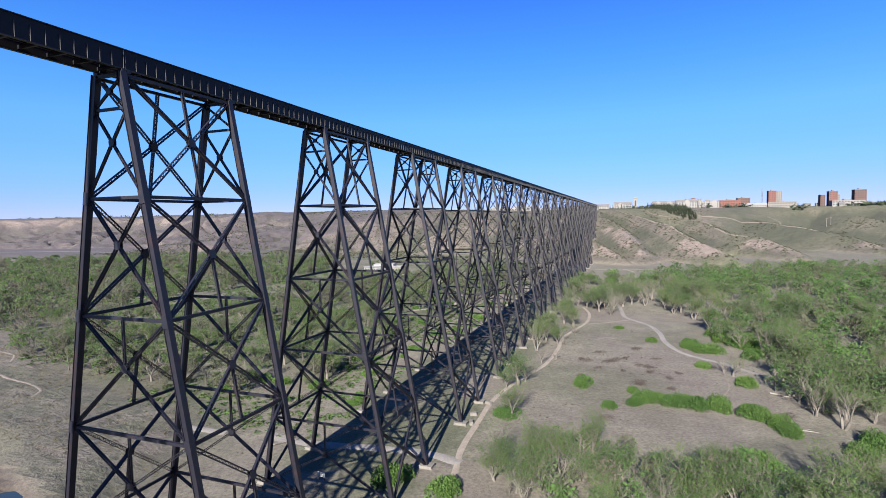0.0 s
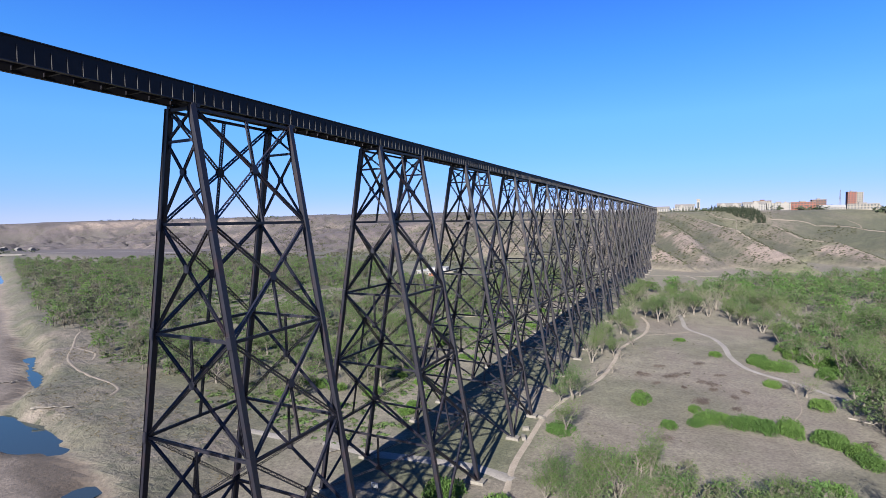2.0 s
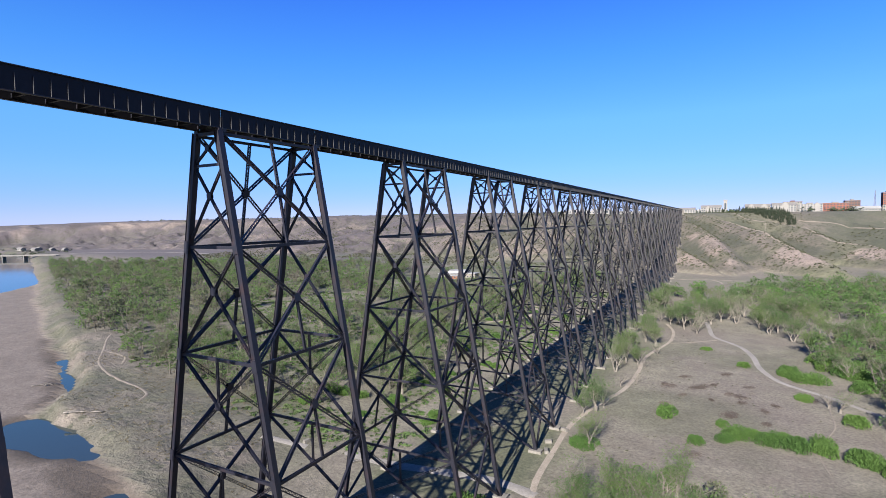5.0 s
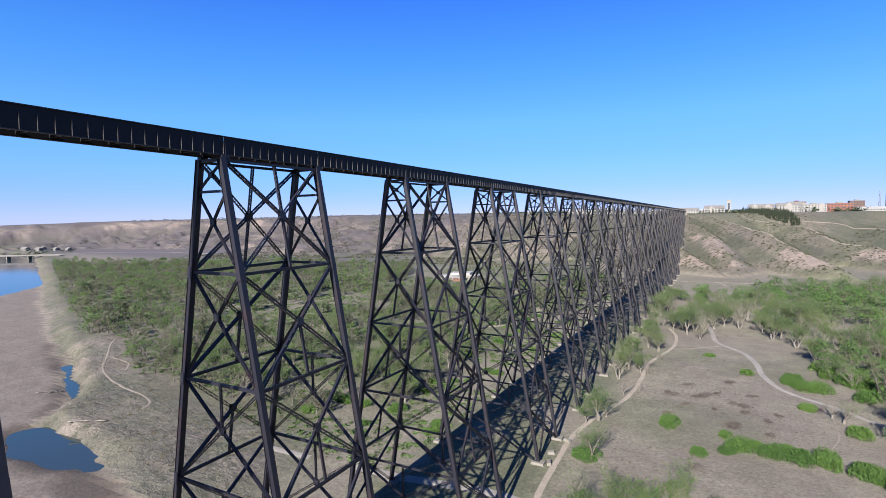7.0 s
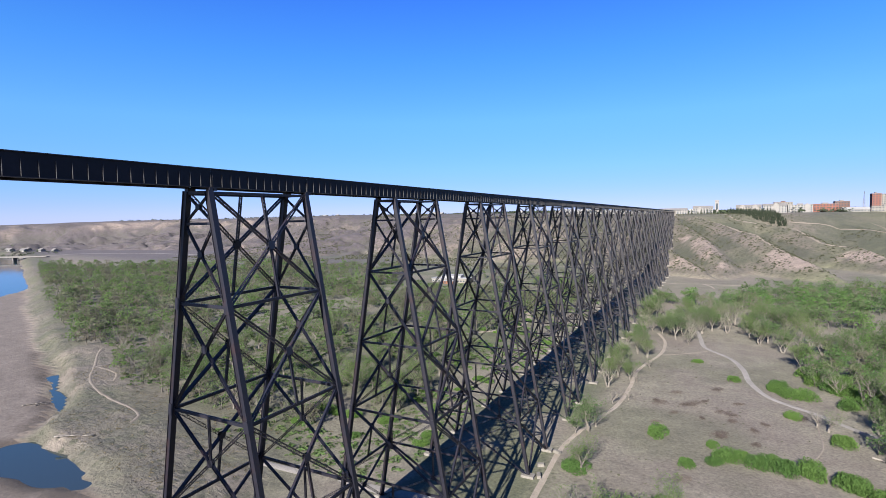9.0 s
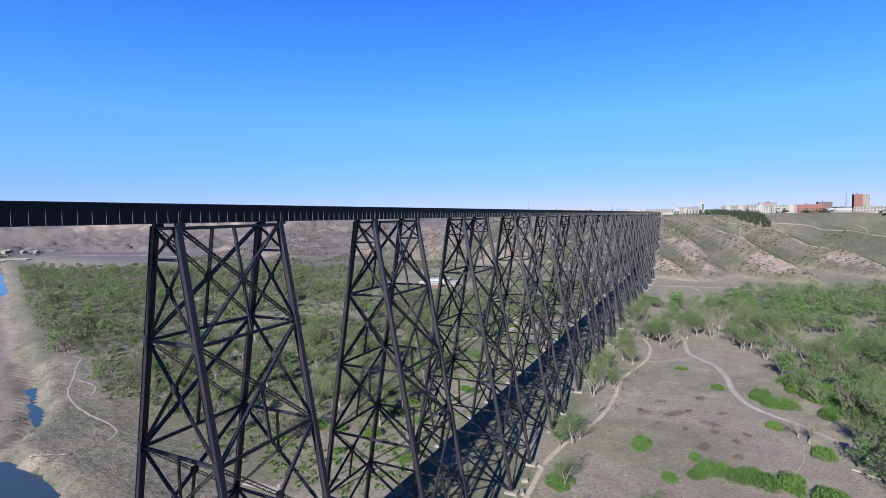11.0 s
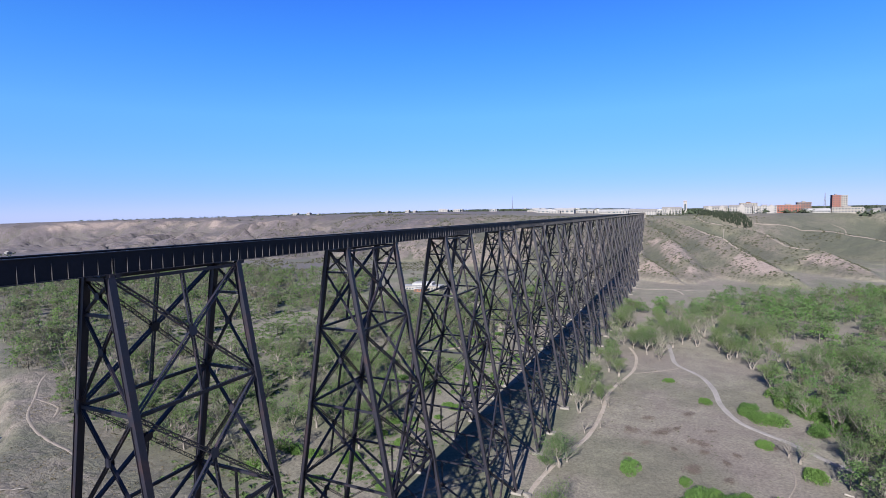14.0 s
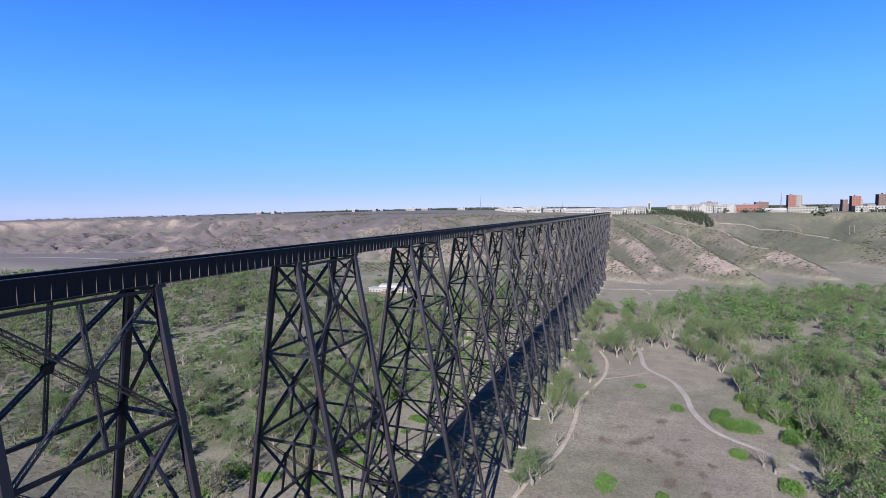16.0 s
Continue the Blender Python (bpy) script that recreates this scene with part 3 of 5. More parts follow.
def plate(b, c, a, s, n, la, ls, gap, thick=0.03):
    """A pair of gusset plates with clipped corners round the point c."""
    for side in (-1, 1):
        base = len(b.v)
        ring = [(-1, -0.55), (-0.55, -1), (0.55, -1), (1, -0.55), (1, 0.55), (0.55, 1), (-0.55, 1), (-1, 0.55)]
        for off in (-thick / 2, thick / 2):
            for u, w in ring:
                b.v.append(tuple(c + a * (u * la / 2) + s * (w * ls / 2) + n * (side * gap / 2 + off)))
        b.f.append(tuple(base + i for i in reversed(range(8))))
        b.f.append(tuple(base + 8 + i for i in range(8)))
        for i in range(8):
            j = (i + 1) % 8
            b.f.append((base + i, base + j, base + 8 + j, base + 8 + i))


def tower(feet, detail):
    """One four-legged tower; feet: the ground under its legs, by (side, end)."""
    root = new("trestle_tower")
    foot = min(feet.values())
    zs = [LEG_TOP]
    while zs[-1] - STEP > foot + 7:
        zs.append(zs[-1] - STEP)
    zs.append(foot)
    yv, xv, zv = Vector((0, 1, 0)), Vector((1, 0, 0)), Vector((0, 0, 1))
    for (sx, e), f in feet.items():
        y = e * SHORT
        b = Build()
        p, q = Vector((sx * leg_x(f), y, f)), Vector((sx * leg_x(LEG_TOP), y, LEG_TOP))
        a, s, n = axes(p, q, yv)
        b.beam(p, q, s, n, 0.86, 0.62)
        for side in (-1, 1):
            b.beam(p, q, s, n, 0.07, 0.92, side * 0.45)
        for z in zs[1:-1]:
            c = Vector((sx * leg_x(z), y, z))
            b.beam(c - a * 0.95, c + a * 0.95, s, n, 1.0, 0.98)
        b.beam(p, p + a * 0.5, s, n, 1.35, 1.35)
        b.make("leg", STEEL, root)

    def member(name, p, q, normal, wide, deep, fine=detail):
        b = Build()
        laced(b, p, q, normal, wide, deep, fine)
        b.make(name, STEEL, root)

    def centre(c, a, normal, size, gap):
        b = Build()
        s = a.cross(normal).normalized()
        plate(b, Vector(c), a, s, normal.normalized(), size, size, gap, 0.05)
        b.make("gusset_plate", STEEL, root)

    def cross(p0, p1, q0, q1, normal, wide, deep, size):
        member("brace", p0, q1, normal, wide, deep)
        member("brace", p1, q0, normal, wide, deep)
        w0, w1 = (Vector(p1) - Vector(p0)).length, (Vector(q1) - Vector(q0)).length
        f = w0 / (w0 + w1)
        c = Vector(p0).lerp(Vector(q1), f)
        centre(c, (Vector(p1) - Vector(p0)).normalized(), normal, size, deep + 0.06)
        return c

    for level, (hi, lo) in enumerate(zip(zs, zs[1:])):
        last = level == len(zs) - 2
        for y in (0.0, SHORT):
            def row(z):
                return Vector((leg_x(z), y, z)), Vector((-leg_x(z), y, z))
            if level == 0:
                mid = hi - 4.95
                b = Build()
                a0, a1 = row(hi - 0.25)
                b.beam(a0, a1, zv, yv, 0.45, 0.5)
                b.make("strut", STEEL, root)
                cross(*row(hi - 0.5), *row(mid), yv, 0.30, 0.34, 0.9)
                member("strut", *row(mid), zv, 0.34, 0.40)
                cross(*row(mid), *row(lo), yv, 0.36, 0.34, 1.0)
            else:
                c = cross(*row(hi), *row(lo), yv, 0.44, 0.40, 1.2)
                if level > 1:
                    member("hanger", (0, y, hi), c, yv, 0.40, 0.30)
            if not last or lo > 3:
                member("strut", *row(lo), zv, 0.42, 0.46)
        for sx in (1, -1):
            normal = Vector((sx, 0, BATTER)).normalized()

            def line(z):
                return Vector((sx * leg_x(z), 0, z)), Vector((sx * leg_x(z), SHORT, z))
            if level == 0:
                b = Build()
                a0, a1 = line(hi - 0.35)
                b.beam(a0, a1, zv, xv, 0.42, 0.45)
                b.make("strut", STEEL, root)
            c = cross(*line(hi), *line(lo), normal, 0.56, 0.46, 1.35)
            foot_mid = Vector((sx * leg_x(lo), SHORT / 2, lo))
            if level == 0:
                member("hanger", (sx * leg_x(hi - 0.3), SHORT / 2, hi - 0.3), c, normal, 0.52, 0.34)
            if not last:
                member("hanger", c, foot_mid, normal, 0.46, 0.32)
                member("strut", *line(lo), zv, 0.44, 0.48)
    return root


def pedestal(name, x, y, top):
    b = Build()
    h = 1.3 + max(0.0, top - 0.3 - ground_at(x, y))
    pts = [(-2.7, -1.7), (2.7, -1.7), (2.7, 1.7), (-2.7, 1.7)]
    b.hexa([(u, w, -h - 0.5) for u, w in pts] + [(u * 0.72, w * 0.72, -0.28) for u, w in pts])
    b.box((-2.05, -1.3, -0.28), (2.05, 1.3, 0.0))
    ob = b.make(name, CONCRETE)
    ob.location = (x, y, top)
    return tagged(ob, "pale weathered concrete pedestal under a tower leg", "pedestal", "tower pedestals")


flat = {(sx, e): FOOT for sx in (1, -1) for e in (0, 1)}
label = "tall black-painted steel trestle tower with crossed laced braces"
fine_tower, plain_tower = tower(flat, True), None
tagged(fine_tower, label, "tower", "towers of the viaduct")
for k in range(-2, 20):
    y = k * PERIOD - (1.0 if k < 0 else 0.0)
    feet = {(sx, e): max(FOOT, ground_at(sx * 17, y + e * SHORT) + 0.8) for sx in (1, -1) for e in (0, 1)}
    for (sx, e), f in list(feet.items()):
        if f > 4:
            feet[(sx, e)] = max(FOOT, ground_at(sx * leg_x(f), y + e * SHORT) + 0.8)
    if max(feet.values()) < FOOT + 1.2:
        feet = flat
        if k == 0:
            pass
        elif k <= 4:
            copy_thing(fine_tower, pose(0, y, -GRADE * y))
        elif plain_tower is None:
            plain_tower = tower(flat, False)
            plain_tower.location = (0, y, -GRADE * y)
            tagged(plain_tower, label, "tower", "towers of the viaduct")
        else:
            copy_thing(plain_tower, pose(0, y, -GRADE * y))
    else:
        tw = tower({leg: f + GRADE * y for leg, f in feet.items()}, False)
        tw.location = (0, y, -GRADE * y)
        tagged(tw, "black-painted steel trestle tower standing on the coulee slope", "tower", "towers of the viaduct")
    for (sx, e), f in feet.items():
        pedestal("concrete_pedestal", sx * leg_x(f + GRADE * y), y + e * SHORT, f)

# the deck: one object for each span's pair of girders
DECK_END = 19 * PERIOD + SHORT + LONG
FLANGE, WEB = 0.52, 0.05


def span(length, panels):
    root = new("girder_span")
    for sx in (1, -1):
        g = Build()
        x = sx * HALF
        y0, y1 = 0.03, length - 0.03
        g.box((x - WEB / 2, y0, SEAT + 0.1), (x + WEB / 2, y1, GIRDER_TOP - 0.1))
        girder = g.make("girder", WEB_STEEL, root)
        for z, n in ((SEAT + 0.055, "bottom_flange"), (GIRDER_TOP - 0.055, "top_flange")):
            f = Build()
            f.box((x - FLANGE / 2, y0, z - 0.055), (x + FLANGE / 2, y1, z + 0.055))
            f.make(n, STEEL, girder)
        for i in range(panels + 1):
            y = y0 + 0.12 + (y1 - y0 - 0.24) * i / panels
            st = Build()
            for side in (sx,):
                a, c = x + side * WEB / 2, x + side * (WEB / 2 + 0.11)
                # plate ends low, its dark upper part standing for the top flange's shadow
                st.box((min(a, c), y - 0.022, SEAT + 0.11), (max(a, c), y + 0.022, SEAT + 2.05))
            st.make("stiffener", LIT_EDGE, girder)
    for sx in (1, -1):
        for y in (0.35, length - 0.35):
            g = Build()
            g.box((sx * HALF - 0.4, y - 0.3, LEG_TOP - 0.05), (sx * HALF + 0.4, y + 0.3, SEAT + 0.0))
            g.make("bearing", STEEL, root)
    fl = Build()
    for i in range(panels // 2 + 1):
        y = 0.25 + (length - 0.5) * i / (panels // 2)
        fl.box((-HALF + 0.03, y - 0.15, LEG_TOP + 0.75), (HALF - 0.03, y + 0.15, LEG_TOP + 1.25))
    tagged(fl.make("floor_framing", STEEL, root), kind="stuff")
    d = Build()
    for x in (-1.0, 1.0):
        d.box((x - 0.15, 0.03, LEG_TOP + 1.25), (x + 0.15, length - 0.03, LEG_TOP + 1.75))
    d.make("stringer", STEEL, root)
    ti = Build()
    n = int(length / 0.42)
    for i in range(n):
        y = 0.15 + (length - 0.3) * i / (n - 1)
        ti.box((-2.1, y - 0.11, LEG_TOP + 1.76), (2.1, y + 0.11, LEG_TOP + 2.0))
    tagged(ti.make("sleeper_layer", TIMBER, root), kind="stuff")
    for x in (-0.75, 0.75):
        r = Build()
        r.box((x - 0.07, 0.0, LEG_TOP + 2.0), (x + 0.07, length, LEG_TOP + 2.03))
        r.box((x - 0.02, 0.0, LEG_TOP + 2.03), (x + 0.02, length, LEG_TOP + 2.14))
        r.box((x - 0.036, 0.0, LEG_TOP + 2.14), (x + 0.036, length, LEG_TOP + 2.18))
        r.make("rail", RAIL, root)
    return tagged(root, "black riveted plate girder span carrying the railway track", "bridge", "girder spans")


short_span, long_span = span(SHORT, 12), span(LONG, 18)
fall = math.degrees(math.atan(GRADE))
short_span.matrix_world = pose(0, 0, 0, -fall)
long_span.matrix_world = pose(0, SHORT, -GRADE * SHORT, -fall)
for k in range(-3, 20):
    if k:
        back = 1.0 if k < 0 else 0.0
        copy_thing(short_span, pose(0, k * PERIOD - back, -GRADE * (k * PERIOD - back), -fall))
        long_copy = copy_thing(long_span, pose(0, k * PERIOD + SHORT - back, -GRADE * (k * PERIOD + SHORT - back), -fall))
        if k == -1:
            long_copy.scale = (1, (LONG + 1.0) / LONG, 1)


# ---------------------------------------------------------------- plants
def foliage(name, dark, light, through_light=0.35, by_place=False, twigs=0.0, tones=None):
    m, t, b = material(name, 0.85)
    c = ramp(t, noise_node(t, place(t, 1 / 9.0), 2, 0.5) if by_place else random_tint(t), [(0.32 if by_place else 0.0, dark), (0.66 if by_place else 1.0, light)])
    if tones:
        layer = t.nodes.new("ShaderNodeVertexColor")
        layer.layer_name = "tone"
        c = ramp(t, layer.outputs["Color"], tones)
    g = t.nodes.new("ShaderNodeNewGeometry")
    tone = ramp(t, g.outputs["Random Per Island"], [(0.0, (0.84, 0.86, 0.80)), (1.0, (1.18, 1.14, 1.12))])
    c = mix(t, 1.0, c, tone, "MULTIPLY")
    if twigs:
        share = ramp(t, g.outputs["Random Per Island"], [(twigs, (1, 1, 1)), (twigs + 0.01, (0, 0, 0))])
        c = mix(t, share, c, (0.112, 0.102, 0.088))
    t.links.new(c, b.inputs["Base Color"])
    tr = t.nodes.new("ShaderNodeBsdfTranslucent")
    t.links.new(c, tr.inputs["Color"])
    mx = t.nodes.new("ShaderNodeMixShader")
    mx.inputs[0].default_value = through_light
    t.links.new(b.outputs[0], mx.inputs[1])
    t.links.new(tr.outputs[0], mx.inputs[2])
    t.links.new(mx.outputs[0], t.nodes["Material Output"].inputs["Surface"])
    return m


LEAF = foliage("young_cottonwood_leaves", (0.046, 0.094, 0.024), (0.078, 0.124, 0.036), 0.5, False, 0.12)
LEAF_FAR = foliage("woodland_leaves", (0, 0, 0), (0, 0, 0), 0.62, False, 0.2, [(0.0, (0.122, 0.116, 0.088)), (0.25, (0.118, 0.132, 0.080)), (0.55, (0.090, 0.140, 0.056)), (0.85, (0.094, 0.168, 0.044)), (1.0, (0.060, 0.098, 0.038))])
LEAF_FIELD = foliage("field_woodland_leaves", (0, 0, 0), (0, 0, 0), 0.5, False, 0.1, [(0.0, (0.104, 0.100, 0.074)), (0.18, (0.084, 0.112, 0.050)), (0.5, (0.058, 0.116, 0.036)), (0.8, (0.072, 0.146, 0.032)), (1.0, (0.040, 0.078, 0.026))])
LEAF_BRIGHT = foliage("bright_shrub_leaves", (0.030, 0.076, 0.012), (0.064, 0.124, 0.022))
LEAF_DARK = foliage("dark_shrub_twigs", (0.044, 0.034, 0.031), (0.064, 0.051, 0.046), 0.1)
LEAF_SAGE = foliage("grey_green_scrub", (0.0296, 0.0335, 0.0179), (0.0406, 0.0421, 0.0242), 0.1)
LEAF_TUFT = foliage("dry_grass_tufts", (0.082, 0.072, 0.044), (0.100, 0.086, 0.056), 0.3)
LEAF_UNDER = foliage("undergrowth_leaves", (0.050, 0.070, 0.028), (0.050, 0.098, 0.024), 0.35, True)
LEAF_BELT = foliage("distant_tree_belt_leaves", (0.0158, 0.0264, 0.0105), (0.0158, 0.0264, 0.0105), 0.15)
NEEDLE = foliage("dark_spruce_needles", (0.0076, 0.0158, 0.0076), (0.0140, 0.0228, 0.0105), 0.1)
BARK = two_scale("pale_grey_bark", (0.0807, 0.0719, 0.0615), (0.1404, 0.1282, 0.1123), 1.5, 0.15, 0.95)
BARK_GREY = two_scale("grey_woodland_bark", (0.0498, 0.0456, 0.0398), (0.0878, 0.0807, 0.0702), 1.5, 0.15, 0.95)
DEADWOOD = two_scale("bleached_driftwood", (0.122, 0.112, 0.100), (0.168, 0.157, 0.142), 1.5, 0.15, 0.9)


def leaf_faces(points, size, rng):
    """A small leaf spray at each point, as vertices and quads."""
    n = len(points)
    verts = np.zeros((n, 4, 3))
    a = rng.normal(size=(n, 3))
    a /= np.linalg.norm(a, axis=1)[:, None]
    b = np.cross(a, rng.normal(size=(n, 3)))
    b /= np.linalg.norm(b, axis=1)[:, None]
    s = size * rng.uniform(0.6, 1.4, (n, 1))
    verts[:, 0], verts[:, 1] = points - a * s - b * s * 0.5, points + a * s * 0.4 - b * s * 0.65
    verts[:, 2], verts[:, 3] = points + a * s + b * s * 0.5, points - a * s * 0.3 + b * s * 0.65
    return verts.reshape(-1, 3), np.arange(n * 4).reshape(-1, 4)


def sprig_faces(points, size, rng):
    """A three-cornered leaf sprig at each point, as vertices and faces."""
    n = len(points)
    a = rng.normal(size=(n, 3, 3))
    a /= np.linalg.norm(a, axis=2)[:, :, None]
    verts = points[:, None, :] + a * (size * rng.uniform(0.6, 1.4, (n, 1)))[:, :, None]
    return verts.reshape(-1, 3), np.arange(n * 3).reshape(-1, 3)


def limbs(b, rng, start, direction, length, radius, depth, tips, sides):
    """One limb and, from it, its smaller ones; gathers the ends of the twigs."""
    p, d = Vector(start), Vector(direction).normalized()
    steps = 3 if depth else 2
    r = radius
    for i in range(steps):
        d = (d + Vector((rng.uniform(-1, 1), rng.uniform(-1, 1), rng.uniform(-0.3, 0.8))) * 0.22).normalized()
        q = p + d * (length / steps)
        r1 = radius * (1 - 0.55 * (i + 1) / steps)
        b.tube(p, q, r, r1, sides)
        if depth:
            for _ in range(2 if i else 1):
                side = Vector((rng.uniform(-1, 1), rng.uniform(-1, 1), rng.uniform(-0.1, 0.7))).normalized()
                limbs(b, rng, q, d * 0.55 + side * 0.85, length * rng.uniform(0.45, 0.68), r1 * 0.65, depth - 1, tips, 3 if depth < 2 else 4)
        p, r = q, r1
        if depth < 2:
            tips.append(tuple(q))


def tree_kind(seed, tall, wide, leaves, size, trunks=1):
    """Meshes for one kind of broadleaf tree: its bare wood and its crown."""
    rng = random.Random(seed)
    nr = np.random.RandomState(seed)
    b, tips = Build(), []
    for k in range(trunks):
        a = rng.uniform(0, 6.28)
        lean = Vector((math.cos(a), math.sin(a), 0)) * (0.10 if trunks == 1 else rng.uniform(0.25, 0.5))
        h = tall * rng.uniform(0.14, 0.24)
        p, r = Vector((lean.x * 0.8, lean.y * 0.8, -0.4)), tall * 0.028
        q = p + Vector((lean.x, lean.y, 1)) * h
        b.tube(p, q, r * 1.35, r, 6)
        for i in range(4 if trunks == 1 else 3):
            a = rng.uniform(0, 6.28)
            out = Vector((math.cos(a) * wide, math.sin(a) * wide, rng.uniform(0.9, 2.4)))
            limbs(b, rng, q + Vector((0, 0, -0.15 * h * rng.random())), out, tall * rng.uniform(0.36, 0.58), r * 0.62, 2, tips, 4)
    tips = np.array(tips)
    pts = tips[nr.randint(0, len(tips), leaves)] + nr.normal(size=(leaves, 3)) * np.array([0.62, 0.62, 0.55]) * tall / 13
    v, f = sprig_faces(pts, size * 0.86, nr)
    scale = tall / max(v[:, 2].max(), 1)
    wood = bpy.data.meshes.new("trunk")
    wood.from_pydata((np.array(b.v) * scale).tolist(), [], b.f)
    wood.materials.append(BARK)
    crown = bpy.data.meshes.new("crown")
    crown.from_pydata((v * scale).tolist(), [], f.tolist())
    crown.materials.append(LEAF)
    return wood, crown


def shrub_mesh(name, seed, count, size, mat, flat=0.75, fine=True):
    """A dense low shrub: leaf sprays over an uneven dome of several mounds, unit wide."""
    rng = np.random.RandomState(seed)
    mounds = [(rng.uniform(-0.45, 0.45), rng.uniform(-0.45, 0.45), rng.uniform(0.42, 0.68)) for _ in range(6)]
    pts = []
    for i in range(count):
        x, y, r = mounds[rng.randint(6)]
        d = rng.normal(size=3)
        d[2] = abs(d[2])
        d /= np.linalg.norm(d)
        k = r * rng.uniform(0.72, 1.02)
        pts.append((x + d[0] * k, y + d[1] * k, d[2] * k * flat))
    v, f = (sprig_faces if fine else leaf_faces)(np.array(pts), size, rng)
    v[:, 2] = np.maximum(v[:, 2], -0.02)
    me = bpy.data.meshes.new(name)
    me.from_pydata(v.tolist(), [], f.tolist())
    me.materials.append(mat)
    return me


LEAFY = [tree_kind(11, 13, 0.8, 3000, 0.30), tree_kind(12, 12, 0.9, 3000, 0.30), tree_kind(13, 14, 0.7, 3000, 0.30), tree_kind(14, 11, 0.8, 2800, 0.29, 2), tree_kind(18, 12, 0.9, 2800, 0.29, 2)]
SPARSE = [tree_kind(15, 13, 0.9, 950, 0.21), tree_kind(16, 11, 1.0, 850, 0.21, 2), tree_kind(17, 13, 0.8, 1000, 0.21, 2)]
BARE = [tree_kind(21, 11, 1.1, 90, 0.2), tree_kind(22, 9, 1.0, 80, 0.2, 2)]
tree_rng = random.Random(5)


def plant_tree(kind, x, y, scale, label, group, name="tree"):
    wood, crown = kind
    root = new(name)
    root.location = (x, y, ground_at(x, y))
    root.rotation_euler = (0, 0, tree_rng.uniform(0, 6.28))
    s = scale * tree_rng.uniform(0.9, 1.1)
    root.scale = (s * tree_rng.uniform(0.92, 1.1), s * tree_rng.uniform(0.92, 1.1), s)
    for n, me in (("trunk", wood), ("crown", crown)):
        o = new(n, me)
        o.parent = root
    return tagged(root, label, "tree", group)


GREEN_LABEL = "leafing cottonwood tree with pale bark and young green leaves"
SPARSE_LABEL = "half-bare cottonwood tree with grey limbs and few leaves"
BARE_LABEL = "bare grey tree with spreading dead limbs"


def any_tree(x, y, scale, group, leafy=0.6, bare=0.08):
    r = tree_rng.random()
    if r < leafy:
        return plant_tree(tree_rng.choice(LEAFY), x, y, scale, GREEN_LABEL, group)
    if r < 1 - bare:
        return plant_tree(tree_rng.choice(SPARSE), x, y, scale, SPARSE_LABEL, group)
    return plant_tree(tree_rng.choice(BARE), x, y, scale, BARE_LABEL, group)


def scatter(rng, count, spot, gap, taken, tries=40):
    """Points that spot(x, y) accepts, at least gap apart."""
    out = []
    for _ in range(count * tries):
        x, y = spot(rng)
        if x is None or any((x - a) ** 2 + (y - b) ** 2 < gap * gap for a, b in taken):
            continue
        taken.append((x, y))
        out.append((x, y))
        if len(out) == count:
            break
    return out


def inside_polygon(x, y, poly):
    hit = np.zeros(np.shape(x), bool)
    for (ax, ay), (bx, by) in zip(poly, poly[1:] + poly[:1]):
        hit ^= ((ay > y) != (by > y)) & (x < (bx - ax) * (y - ay) / ((by - ay) or 1e-9) + ax)
    return hit


taken = []


def grove(poly, count, gap, scale, group, leafy, bare=0.08, seed=1):
    rng = random.Random(seed)
    xs, ys = [p[0] for p in poly], [p[1] for p in poly]

    def spot(r):
        x, y = r.uniform(min(xs), max(xs)), r.uniform(min(ys), max(ys))
        return (x, y) if inside_polygon(np.array(x), np.array(y), poly) else (None, None)
    for x, y in scatter(rng, count, spot, gap, taken):
        any_tree(x, y, scale * rng.uniform(0.75, 1.15), group, leafy, bare)


# trees that stand by themselves
for x, y, s, k in ((31.9, 112, 0.62, LEAFY[2]), (27, 145, 0.9, LEAFY[3]), (29, 150, 0.6, SPARSE[0]), (23.5, 140, 0.55, LEAFY[0]), (33, 215, 0.7, LEAFY[1]), (31, 222, 0.6, LEAFY[3]), (37, 212, 0.5, BARE[1]), (36, 186, 0.42, BARE[1]), (31, 178, 0.45, BARE[0]), (40, 240, 0.5, SPARSE[1]), (105, 185, 0.6, BARE[0]), (108, 181, 0.75, SPARSE[0]), (36, 260, 0.8, LEAFY[4]), (30, 268, 0.7, SPARSE[2]), (27, 300, 0.8, LEAFY[1])):
    taken.append((x, y))
    plant_tree(k, x, y, s * 1.35, GREEN_LABEL if k in LEAFY else SPARSE_LABEL if k in SPARSE else BARE_LABEL, "trees by the path")
# groves
grove([(33, 84), (60, 92), (85, 88), (110, 88), (140, 96), (170, 100), (170, 58), (100, 52), (60, 52), (36, 66)], 104, 3.6, 0.95, "near grove", 0.66, 0.10, 2)
grove([(24, 330), (60, 300), (68, 330), (90, 330), (104, 300), (130, 330), (130, 400), (24, 420)], 60, 5.5, 1.42, "trees behind the field", 0.66, 0.08, 3)
grove([(21, 196), (30, 196), (31, 300), (34, 345), (30, 470), (21, 470)], 36, 4.2, 0.95, "trees along the viaduct", 0.6, 0.12, 8)
grove([(112, 150), (140, 120), (230, 150), (230, 330), (150, 330), (106, 290), (104, 240), (124, 200)], 84, 6.6, 1.28, "woods beside the field", 0.72, 0.08, 4)
grove([(-48, 150), (-46, 110), (-80, 95), (-150, 92), (-230, 118), (-250, 160), (-200, 220), (-60, 240)], 84, 7.0, 1.0, "woods by the river", 0.66, 0.10, 6)

